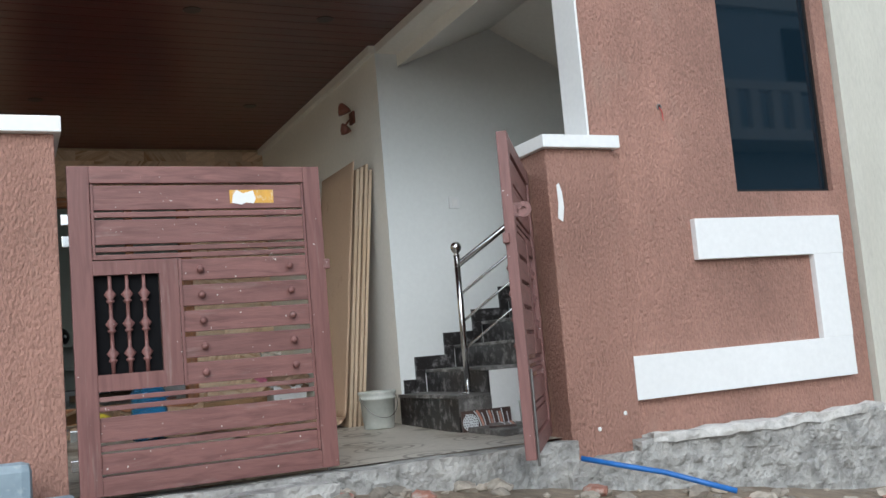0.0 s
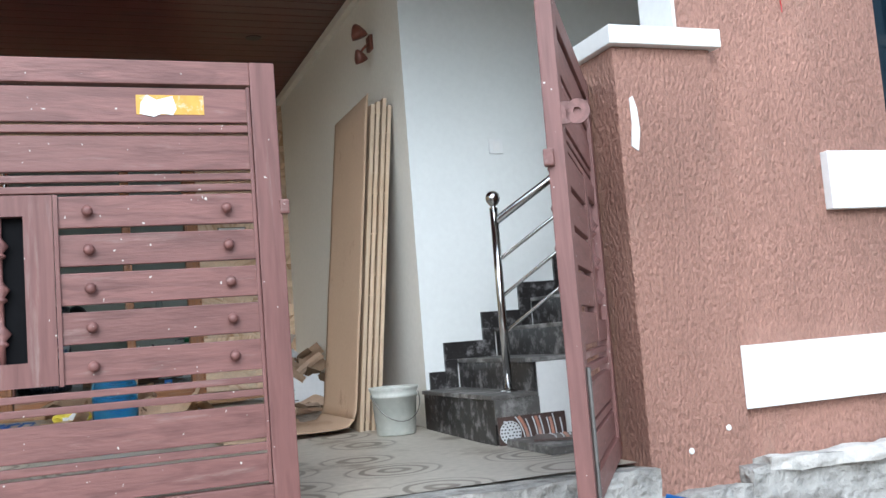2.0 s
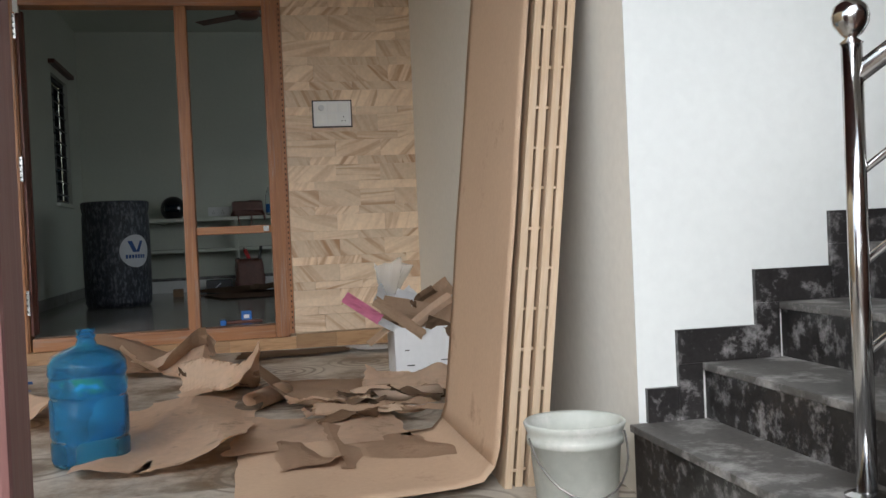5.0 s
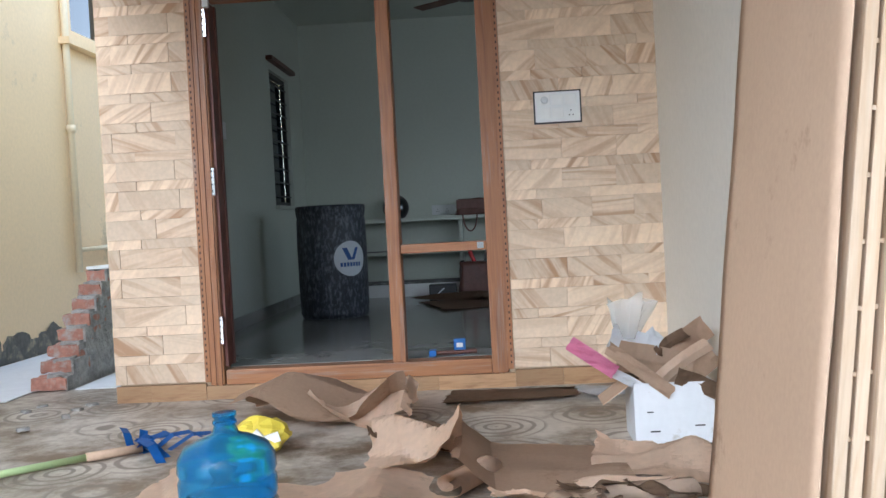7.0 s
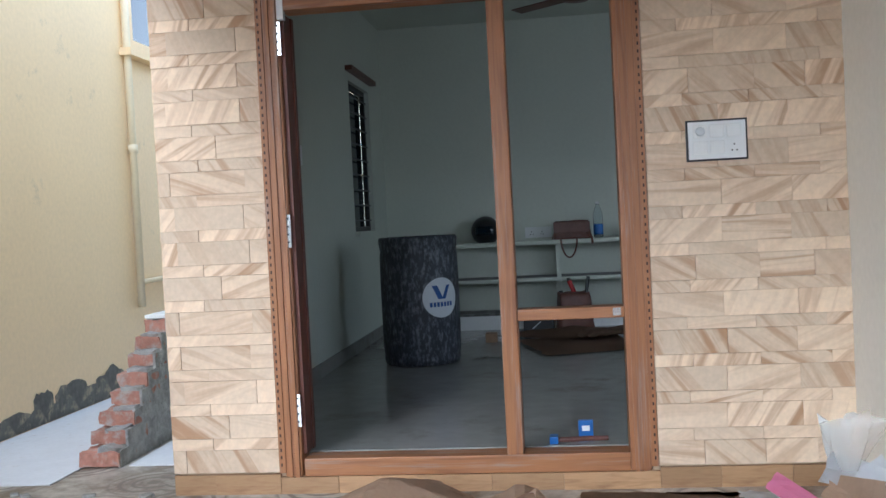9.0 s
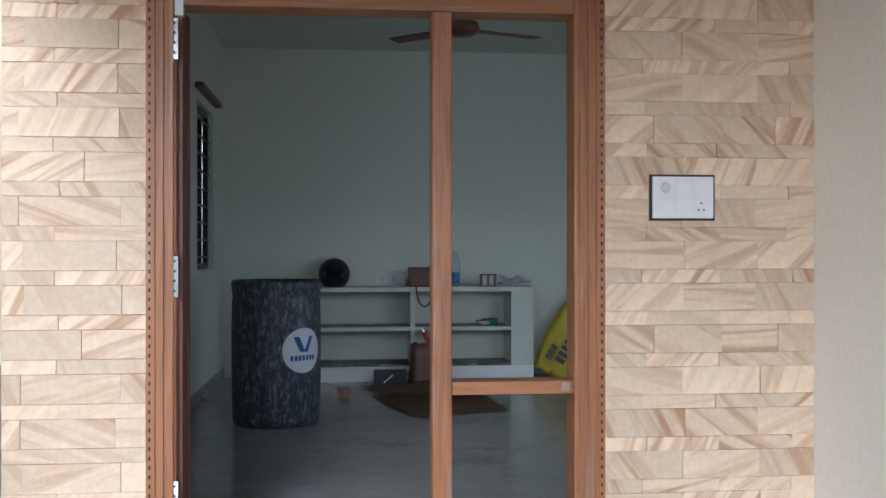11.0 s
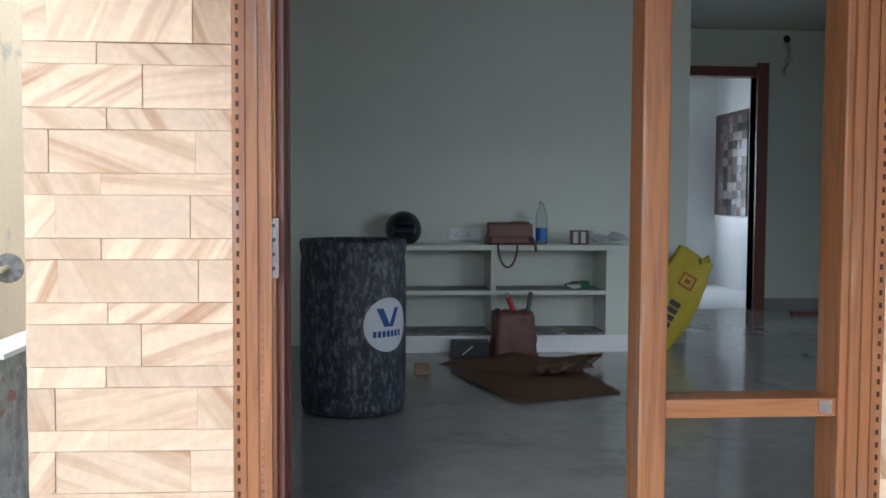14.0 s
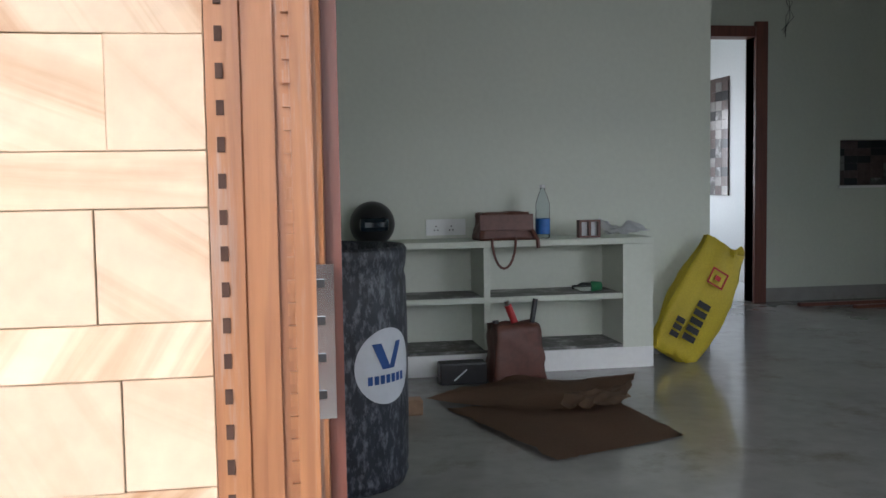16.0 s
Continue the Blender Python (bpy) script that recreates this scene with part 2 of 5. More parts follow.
M_GROUT = material("tile_joint", (0.48, 0.37, 0.25), 0.85, vary=0.2)
M_FLOOR = swirl_floor_material("porch_floor", 0.2)
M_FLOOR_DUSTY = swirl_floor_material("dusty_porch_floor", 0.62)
M_ROOMFLOOR = material("polished_grey_floor", (0.30, 0.295, 0.28), 0.15, grain=9, vary=0.14, stain=1.3, bump=0.01, dirt=(0.21, 0.19, 0.165), dirt_amount=0.22)
M_GRANITE = material("black_granite", (0.022, 0.02, 0.02), 0.3, grain=80, vary=0.5, stain=9, bump=0.02, dirt=(0.26, 0.25, 0.25), dirt_amount=0.36, stretch=(1, 1, 1))
M_TREAD = material("dusty_granite_tread", (0.10, 0.095, 0.09), 0.5, grain=50, vary=0.3, stain=4, bump=0.05, dirt=(0.36, 0.35, 0.34), dirt_amount=0.42)
M_STEEL = material("polished_steel", (0.62, 0.62, 0.62), 0.14, 1.0, vary=0.03, bump=0.0)
M_IRON = material("grey_iron", (0.22, 0.21, 0.20), 0.45, 0.8, vary=0.2)
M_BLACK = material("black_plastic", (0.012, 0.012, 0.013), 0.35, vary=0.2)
M_DRUM = material("worn_black_drum", (0.020, 0.024, 0.033), 0.5, grain=20, vary=0.5, stain=17, bump=0.25, dirt=(0.15, 0.16, 0.18), dirt_amount=0.46, stretch=(1.4, 1.4, 0.6))
M_LABEL = material("white_label", (0.62, 0.64, 0.66), 0.5, vary=0.06)
M_BLUE = material("blue_print", (0.02, 0.075, 0.26), 0.5, vary=0.08)
M_SWITCH = material("white_plastic", (0.78, 0.79, 0.79), 0.35, vary=0.03, bump=0)
M_BUCKET = material("grey_white_plastic_bucket", (0.50, 0.52, 0.48), 0.55, vary=0.12, stain=5, bump=0.1, dirt=(0.62, 0.61, 0.57), dirt_amount=0.3)
M_YELLOWBAG = material("yellow_woven_sack", (0.50, 0.39, 0.02), 0.6, grain=90, vary=0.15, stain=5, bump=0.3)
M_LEATHER = material("brown_leather", (0.12, 0.045, 0.03), 0.45, vary=0.25, stain=9, bump=0.2)
M_BRICK = material("red_brick", (0.42, 0.20, 0.145), 0.9, grain=30, vary=0.3, stain=8, bump=0.6, dirt=(0.42, 0.37, 0.33), dirt_amount=0.45, per_piece=0.2)
M_GLASSDARK = material("tinted_window_glass", (0.004, 0.012, 0.02), 0.03, vary=0.0, bump=0.0, spec=0.5)
M_CLOTHBLUE = material("blue_plastic_strips", (0.02, 0.13, 0.42), 0.4, vary=0.2, bump=0.1)
M_DAMP = material("damp_bare_plaster", (0.13, 0.125, 0.11), 0.9, grain=22, vary=0.4, stain=5, bump=0.4, dirt=(0.42, 0.36, 0.24), dirt_amount=0.3)
M_NOTCH = material("dark_carved_wood", (0.055, 0.026, 0.016), 0.8, vary=0.3)
M_SHEET = material("dull_black_gap_shade", (0.008, 0.008, 0.009), 0.95, vary=0.2, spec=0.1)
M_PINK = material("pink_card", (0.68, 0.22, 0.36), 0.6, vary=0.1)
M_GREEN = material("pale_green_handle", (0.48, 0.62, 0.30), 0.45, vary=0.08)
M_WHITECARD = material("white_carton", (0.70, 0.71, 0.73), 0.65, vary=0.06, stain=6, dirt=(0.45, 0.40, 0.33), dirt_amount=0.08)
M_YELLOW = material("yellow_print", (0.65, 0.52, 0.05), 0.5, vary=0.1)
M_ORANGE = material("orange_sticker", (0.66, 0.36, 0.06), 0.6, vary=0.15, stain=12, dirt=(0.7, 0.66, 0.55), dirt_amount=0.3)
M_RED = material("red_plastic", (0.42, 0.02, 0.02), 0.4)
M_DECOR = material("dark_red_mosaic", (0.085, 0.055, 0.048), 0.35, grain=30, vary=0.5, stain=9)


def glass_material(name, colour, rough=0.03):
    m = bpy.data.materials.new(name)
    m.use_nodes = True
    b = m.node_tree.nodes["Principled BSDF"]
    b.inputs["Base Color"].default_value = (*colour, 1)
    b.inputs["Roughness"].default_value = rough
    b.inputs["Transmission Weight"].default_value = 1.0
    b.inputs["IOR"].default_value = 1.2
    return m


M_JUG = glass_material("translucent_blue_plastic", (0.20, 0.62, 0.96), 0.1)
M_JUG.node_tree.nodes["Principled BSDF"].inputs["Transmission Weight"].default_value = 0.93
M_CLEAR = glass_material("clear_plastic", (0.9, 0.94, 0.96), 0.06)
M_FILM = material("thin_plastic_film", (0.86, 0.85, 0.82), 0.25, vary=0.05, trans=0.7)


# ---- building helpers ----
def mesh_object(name, bm, mat, parent=None, label="", smooth=False):
    me = bpy.data.meshes.new(name)
    bm.to_mesh(me)
    bm.free()
    me.materials.append(mat)
    if smooth:
        me.shade_smooth()
    ob = new(name, me)
    if parent:
        ob.parent = parent
    return tagged(ob, label)


def part(name, bm, mat, parent, label="", smooth=False):
    return mesh_object(name, bm, mat, parent, label, smooth)


def boxes(*specs, bevel=0.0):
    """A bmesh of boxes, each (x0, x1, y0, y1, z0, z1)."""
    bm = bmesh.new()
    for x0, x1, y0, y1, z0, z1 in specs:
        bmesh.ops.create_cube(bm, size=1, matrix=Matrix.Translation(((x0 + x1) / 2, (y0 + y1) / 2, (z0 + z1) / 2)) @ Matrix.Diagonal((x1 - x0, y1 - y0, z1 - z0, 1)))
    if bevel:
        bmesh.ops.bevel(bm, geom=bm.edges[:], offset=bevel, segments=2, affect="EDGES", profile=0.6)
    return bm


def lathe(profile, n=28, axis=(0, 0, 0)):
    """A turned shape from (radius, z) pairs round the upright through axis."""
    bm = bmesh.new()
    rings = []
    for r, z in profile:
        rings.append([bm.verts.new((axis[0] + r * math.cos(2 * math.pi * i / n), axis[1] + r * math.sin(2 * math.pi * i / n), axis[2] + z)) for i in range(n)])
    for a, b in zip(rings, rings[1:]):
        for i in range(n):
            bm.faces.new((a[i], a[(i + 1) % n], b[(i + 1) % n], b[i]))
    if profile[0][0] > 1e-6:
        bm.faces.new(rings[0][::-1])
    if profile[-1][0] > 1e-6:
        bm.faces.new(rings[-1])
    bmesh.ops.remove_doubles(bm, verts=bm.verts[:], dist=1e-6)
    return bm


def tube(points, r, n=10):
    """A round bar along points."""
    bm = bmesh.new()
    pts = [Vector(p) for p in points]
    rings = []
    for i, p in enumerate(pts):
        d = (pts[min(i + 1, len(pts) - 1)] - pts[max(i - 1, 0)]).normalized()
        u = d.cross(Vector((0, 0, 1)))
        if u.length < 1e-3:
            u = Vector((1, 0, 0))
        u.normalize()
        v = d.cross(u)
        rings.append([bm.verts.new(p + r * (math.cos(2 * math.pi * k / n) * u + math.sin(2 * math.pi * k / n) * v)) for k in range(n)])
    for a, b in zip(rings, rings[1:]):
        for k in range(n):
            bm.faces.new((a[k], a[(k + 1) % n], b[(k + 1) % n], b[k]))
    bm.faces.new(rings[0][::-1])
    bm.faces.new(rings[-1])
    bmesh.ops.recalc_face_normals(bm, faces=bm.faces[:])
    return bm


def prism(outline, y0, y1):
    """An outline in x and z, carried from y0 to y1."""
    bm = bmesh.new()
    a = [bm.verts.new((x, y0, z)) for x, z in outline]
    b = [bm.verts.new((x, y1, z)) for x, z in outline]
    bm.faces.new(a)
    bm.faces.new(b[::-1])
    n = len(a)
    for i in range(n):
        bm.faces.new((a[i], b[i], b[(i + 1) % n], a[(i + 1) % n]))
    bmesh.ops.recalc_face_normals(bm, faces=bm.faces[:])
    return bm


def thing(name, at, label, category, group="", turn=0.0):
    e = new(name)
    e.empty_display_size = 0.1
    e.matrix_basis = pose(*at, 0, 0, turn)
    return tagged(e, label, category, group)


def structure(name, bm, mat, label="", smooth=False):
    return tagged(mesh_object(name, bm, mat, None, label, smooth), kind="structure")


def moved(bm, m):
    bmesh.ops.transform(bm, matrix=m, verts=bm.verts[:])
    return bm


def porch_z(y):
    return 0.11 * min(max((y - 7.0) / 4.4, 0.0), 1.0)


def ground_z(x, y):
    edge = -0.05 - 0.13 * min(max(x - 2.0, 0.0), 3.8)
    z = edge - 0.13 * max(5.6 - y, 0.0)
    return max(z, -0.80) + 0.025 * noise.noise((x * 1.7, y * 1.7, 0)) + 0.012 * noise.noise((x * 7, y * 7, 3))

# ---- the large structure ----
FY, DY, WX, CZ, RF = 5.71, 11.40, 3.57, 2.92, 0.27   # front wall, door wall, porch side wall, porch ceiling, room floor

bm = bmesh.new()
xs = [-400, -60, -12] + [-4 + 0.14 * i for i in range(87)] + [16, 60, 400]
ys = [-400, -60, -14] + [-4 + 0.14 * i for i in range(71)]
grid = [[bm.verts.new((x, y, ground_z(x, y))) for x in xs] for y in ys]
for r0, r1 in zip(grid, grid[1:]):
    for i in range(len(xs) - 1):
        bm.faces.new((r0[i], r0[i + 1], r1[i + 1], r1[i]))
far = [bm.verts.new((x, 400, -0.3)) for x in xs]
for i in range(len(xs) - 1):
    bm.faces.new((grid[-1][i], grid[-1][i + 1], far[i + 1], far[i]))
tagged(structure("ground", bm, M_DIRT, "dusty brown earth strewn with building rubble", True), category="ground")

bm = bmesh.new()
ys = [5.76, 6.0, 7.0, 8.3, 9.2, 10.0, 11.0, 11.4, 12.2, 18.0]
for a, b in zip(ys, ys[1:]):
    x0 = -1.2
    x1 = WX if b > 8.4 else 6.0
    vs = [bm.verts.new(p) for p in ((x0, a, porch_z(a)), (x1, a, porch_z(a)), (x1, b, porch_z(b)), (x0, b, porch_z(b)))]
    bm.faces.new(vs)
bmesh.ops.remove_doubles(bm, verts=bm.verts[:], dist=1e-4)
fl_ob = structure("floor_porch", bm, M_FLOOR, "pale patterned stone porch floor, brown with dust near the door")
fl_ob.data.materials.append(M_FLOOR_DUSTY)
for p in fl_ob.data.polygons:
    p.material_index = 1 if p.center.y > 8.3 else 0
bm = boxes((1.16, 3.70, 5.62, 5.80, -0.60, -0.006))
bmesh.ops.subdivide_edges(bm, edges=bm.edges[:], cuts=12, use_grid_fill=True)
for v in bm.verts:
    v.co += 0.02 * noise.noise_vector(v.co * 5)
    v.co.z = min(v.co.z, -0.004)
structure("threshold_edge", bm, M_CONCRETE, "broken concrete edge of the porch floor")

# brown front wall with the pillar that carries the gate
structure("wall_front", boxes((4.05, 5.11, FY, 5.95, -0.05, 3.6), (5.93, 6.05, FY, 5.95, -0.05, 3.6), (5.11, 5.93, FY, 5.95, -0.05, 1.37), (5.11, 5.93, FY, 5.95, 3.0, 3.6)), M_BROWN, "wall of brown combed plaster")
structure("wall_front_reveal", boxes((4.035, 4.05, FY + 0.004, 5.95, 1.70, 3.6)), M_WHITE, "white painted wall edge")
structure("wall_upper_storey", boxes((-0.2, 4.05, 5.72, 5.95, 3.02, 6.5), (4.05, 6.05, 5.72, 5.95, 3.6, 6.5)), M_CREAM, "cream upper wall")
structure("wall_neighbour_front", boxes((6.06, 6.16, 5.66, 6.0, -0.6, 6.5), (6.16, 9.5, 5.72, 6.0, -0.6, 6.5)), M_BEIGE, "grey-beige textured wall of the house next door")
bm = boxes((4.10, 9.5, 5.60, 5.90, -1.0, -0.05))
bmesh.ops.subdivide_edges(bm, edges=bm.edges[:], cuts=30, use_grid_fill=True)
for v in bm.verts:
    v.co += 0.035 * noise.noise_vector(v.co * 4) + 0.012 * noise.noise_vector(v.co * 17)
b2 = boxes((3.64, 4.22, 5.585, 5.9, -1.0, -0.11))
bmesh.ops.subdivide_edges(b2, edges=b2.edges[:], cuts=12, use_grid_fill=True)
for v in b2.verts:
    v.co += 0.03 * noise.noise_vector(v.co * 6) + 0.012 * noise.noise_vector(v.co * 19)
structure("plinth_pillar", b2, M_CONCRETE, "rough concrete footing of the gate pillar")
ledge = boxes((4.18, 6.05, 5.575, 5.70, -0.085, -0.035))
bmesh.ops.subdivide_edges(ledge, edges=ledge.edges[:], cuts=24, use_grid_fill=True)
for v in ledge.verts:
    v.co += 0.028 * noise.noise_vector(v.co * 6 + Vector((3, 0, 0))) + 0.012 * noise.noise_vector(v.co * 23)
structure("mortar_ledge", ledge, M_MORTAR, "rough whitish mortar smeared along the top of the plinth")
structure("plinth", bm, M_CONCRETE, "rough grey concrete plinth under the brown wall")

for name, x0, x1, top, lab in (("gate_pillar", 3.70, 4.16, 1.62, "brown combed-plaster gate pillar with a white cap"),
                               ("gate_pillar", 0.55, 1.13, 1.66, "brown combed-plaster gate pillar with a white cap beside the closed gate leaf")):
    p = thing(name, ((x0 + x1) / 2, 5.66, -0.3), lab, "pillar")
    hw = (x1 - x0) / 2
    part("shaft", boxes((-hw, hw, 0.0, 0.46, -0.2, top + 0.3), bevel=0.008), M_BROWN, p)
    part("cap", boxes((-hw - 0.03, hw + 0.03, -0.04, 0.50, top + 0.3, top + 0.375), bevel=0.006), M_WHITE, p, "white painted cap")

# white band ornament and window on the brown wall
orn = thing("wall_ornament", (4.13, 5.71, 0.16), "white angular band relief on the brown wall", "ornament")
part("upper_band", boxes((0.58, 1.77, -0.045, 0.0, 0.79, 1.04), bevel=0.004), M_WHITE, orn)
part("side_band", boxes((1.51, 1.765, -0.044, 0.0, 0.25, 0.79), bevel=0.004), M_WHITE, orn)
part("lower_band", boxes((0.0, 1.76, -0.045, 0.0, 0.0, 0.25), bevel=0.004), M_WHITE, orn)
win = tagged(new("window_1"), "tall dark tinted window in the brown wall", "window", kind="structure")
win.matrix_basis = pose(5.11, 5.75, 1.37)
part("window_frame", boxes((0, 0.82, 0, 0.05, 0, 0.02), (0, 0.02, 0, 0.05, 0.02, 1.63), (0.80, 0.82, 0, 0.05, 0.02, 1.63)), M_BLACK, win)
part("pane", boxes((0.02, 0.80, 0.015, 0.025, 0.02, 1.63)), M_GLASSDARK, win, "dark reflecting glass")
# unseen black board added behind the pane as the unlit interior
structure("window_dark_backing", boxes((5.05, 6.0, 5.96, 6.0, 1.2, 3.2)), M_BLACK)

# porch: side wall, stair back wall, beam, ceiling
structure("wall_porch_side", boxes((WX, WX + 0.15, 7.79, DY, -0.1, CZ + 0.1)), M_CREAM, "cream painted porch wall")
structure("wall_stair_back", boxes((WX + 0.15, 6.6, 7.79, 7.95, -0.1, 4.2)), M_STAIRWALL, "white painted wall behind the stair")
structure("wall_stair_corner", boxes((WX - 0.002, WX + 0.15, 7.787, 7.79, -0.1, CZ)), M_STAIRWALL)
structure("wall_stair_end", boxes((6.05, 6.2, 5.95, 7.79, -0.1, 4.2)), M_STAIRWALL)
structure("beam_porch", boxes((WX + 0.002, WX + 0.2, 5.95, 7.79, 2.86, 3.02)), M_CREAM, "cream painted beam")
structure("trim_ceiling", boxes((WX - 0.05, WX, 7.79, DY, CZ - 0.06, CZ)), M_CREAM)
structure("ceiling_stair", prism([(3.75, 2.76), (4.59, 3.12), (5.35, 2.76), (6.05, 2.45), (6.05, 4.2), (3.75, 4.2)], 5.95, 7.79), M_CREAM, "sloping cream underside of the upper flight")
bm = bmesh.new()
y = 5.72
while y < DY - 0.01:
    y1 = min(y + 0.14, DY)
    b2 = boxes((0.35, WX, y + 0.003, y1 - 0.003, CZ, CZ + 0.02))
    me = bpy.data.meshes.new("tmp")
    b2.to_mesh(me)
    b2.free()
    bm.from_mesh(me)
    bpy.data.meshes.remove(me)
    y = y1
structure("ceiling_porch", bm, M_CEIL, "dark red-brown wood plank ceiling")
structure("ceiling_slab", boxes((0.30, WX + 0.15, 5.72, DY, CZ + 0.021, 3.2)), M_CREAM)
structure("trim_ceiling_edge", boxes((0.30, 0.35, 5.72, DY, CZ - 0.04, CZ + 0.02)), M_CREAM)
for lx, ly in ((3.02, 7.3), (2.1, 7.3), (3.02, 9.6), (1.2, 9.6)):
    s = thing("ceiling_spotlight_hole", (lx, ly, CZ), "unlit round recess for a lamp in the wood ceiling", "ceiling lamp", "ceiling recesses")
    part("rim", lathe([(0.058, -0.004), (0.062, 0.0), (0.062, 0.004), (0.05, 0.004)], 20), M_BLACK, s)

# stone-tiled door wall with the wide opening
DX0, DX1, DZ0, DZ1 = 1.05, 2.71, 0.19, 2.40
structure("wall_door", boxes((0.54, DX0, DY + 0.01, 11.65, -0.1, 3.4), (DX1, 3.72, DY + 0.01, 11.65, -0.1, 3.4), (DX0, DX1, DY + 0.01, 11.65, DZ1, 3.4), (DX0, DX1, DY + 0.01, 11.65, -0.1, DZ0)), M_GROUT, "door wall clad in sandstone tiles")

# the room behind
structure("floor_room", boxes((0.5, 8.0, 11.65, 19.0, 0.1, RF), (DX0, DX1, 11.55, 11.65, 0.19, RF)), M_ROOMFLOOR, "polished grey room floor, dusty")
structure("wall_room_left", boxes((0.50, 0.64, 11.65, 15.1, 0.27, 3.4), (0.50, 0.64, 15.95, 16.6, 0.27, 3.4), (0.50, 0.64, 15.1, 15.95, 0.27, 1.27), (0.50, 0.64, 15.1, 15.95, 2.55, 3.4)), M_ROOM, "pale green room wall")
structure("wall_room_back", boxes((0.50, 3.97, 16.6, 16.75, 0.27, 3.4), (3.83, 3.97, 16.75, 18.9, 0.27, 3.4)), M_ROOM, "pale green back wall")
structure("wall_room_far", boxes((3.97, 4.62, 18.9, 19.05, 0.27, 3.4), (5.48, 6.37, 18.9, 19.05, 0.27, 3.4), (4.62, 5.48, 18.9, 19.05, 2.86, 3.4), (6.37, 7.2, 18.9, 19.05, 0.27, 1.36), (6.37, 7.2, 18.9, 19.05, 1.80, 3.4), (7.2, 8.0, 18.9, 19.05, 0.27, 3.4)), M_ROOM, "pale green far wall")
structure("wall_room_right", boxes((8.0, 8.15, 11.65, 13.4, 0.27, 3.4), (8.0, 8.15, 15.4, 19.0, 0.27, 3.4), (8.0, 8.15, 13.4, 15.4, 0.27, 1.1), (8.0, 8.15, 13.4, 15.4, 2.5, 3.4)), M_ROOM)
# the opening in this unseen wall is invented, made for the fill lamp
structure("wall_room_front", boxes((3.72, 3.95, 11.5, 11.65, 0.0, 3.4), (5.25, 8.15, 11.5, 11.65, 0.0, 3.4), (3.95, 5.25, 11.5, 11.65, 0.0, 1.15), (3.95, 5.25, 11.5, 11.65, 2.45, 3.4)), M_ROOM)
structure("ceiling_room", boxes((0.50, 8.15, 11.4, 19.05, 3.25, 3.45)), M_ROOM, "pale room ceiling")
structure("baseboard", boxes((5.6, 8.0, 18.885, 18.9, RF, 0.40), (0.64, 0.652, 11.65, 16.6, RF, 0.37), (3.45, 3.97, 16.588, 16.6, RF, 0.37)), M_ROOMFLOOR)
structure("passage", boxes((4.3, 4.45, 19.05, 22.0, RF, 3.4), (6.2, 6.35, 19.05, 22.0, RF, 3.4), (4.3, 4.65, 22.0, 22.15, RF, 3.4), (5.55, 6.35, 22.0, 22.15, RF, 3.4), (4.65, 5.55, 22.0, 22.15, RF, 1.1), (4.65, 5.55, 22.0, 22.15, 2.4, 3.4), (4.3, 6.35, 19.05, 22.15, 0.1, RF), (4.3, 6.35, 19.05, 22.15, 3.25, 3.4)), M_STAIRWALL, "white kitchen passage behind the far door")
frm = tagged(new("door_2"), "dark brown wooden door frame, open", "door", kind="structure")
part("door_jamb", boxes((4.62, 4.70, 18.87, 19.06, RF, 2.86)), M_LEAF, frm)
part("door_jamb", boxes((5.48, 5.60, 18.86, 19.06, RF, 2.90)), M_LEAF, frm)
part("door_head", boxes((4.70, 5.48, 18.87, 19.06, 2.76, 2.86)), M_LEAF, frm)
def mosaic(parent, along, at, u0, u1, z0, z1, w, h, seed):
    """Small wall tiles of mixed dark and pale stone, set piece by piece."""
    dice = random.Random(seed)
    rows, cols = int((z1 - z0) / h), int((u1 - u0) / w)
    for r in range(rows):
        for c in range(cols):
            u, z = u0 + c * w, z0 + r * h
            box = (u, u + w - 0.004, at - 0.012, at, z, z + h - 0.004) if along == "x" else (at - 0.012, at, u, u + w - 0.004, z, z + h - 0.004)
            part("tile", boxes(box), dice.choice((M_DECOR, M_DECOR, M_BLACK, M_TREAD, M_IRON)), parent)

structure("niche_back", boxes((6.30, 7.3, 19.06, 19.12, 1.3, 1.9)), M_DECOR, "niche lined with dark mosaic tile")
mosaic(bpy.data.objects["niche_back"], "x", 19.055, 6.37, 7.21, 1.364, 1.80, 0.14, 0.072, 4)
splash = structure("kitchen_wall_tiles", boxes((6.19, 6.198, 20.85, 21.98, 1.25, 2.62)), M_DECOR, "dark mosaic wall tiles of the kitchen")
mosaic(splash, "y", 6.188, 20.85, 21.97, 1.25, 2.62, 0.16, 0.11, 6)
structure("niche_sill", boxes((6.35, 7.22, 18.87, 19.06, 1.34, 1.362)), M_WHITE)

# neighbour's yellow house seen past the tiled wall
structure("wall_neighbour_side", boxes((-1.35, -1.10, 6.2, 24.0, -0.5, 4.3)), M_NEIGH, "yellow painted wall of the house next door")

# house across the lane, which the dark window mirrors
house = thing("house_across_lane", (16.0, -9.0, -0.8), "grey-blue two-storey house with a balcony", "house")
M_HOUSE = material("grey_blue_house_paint", (0.48, 0.56, 0.64), 0.7, vary=0.1)
part("wall", boxes((-9, 12, 0, 3, 0, 9)), M_HOUSE, house)
part("roof_band", boxes((-9.2, 12.2, -0.3, 3.0, 9, 9.3), (-9.1, 12.1, 3.0, 3.15, 8.6, 9.2)), M_WHITE, house)
part("balcony_slab", boxes((-3, 4, 3, 4.2, 5.2, 5.45)), M_WHITE, house)
part("balcony_rail", boxes((-3, 4, 4.0, 4.2, 6.3, 6.5)), M_WHITE, house)
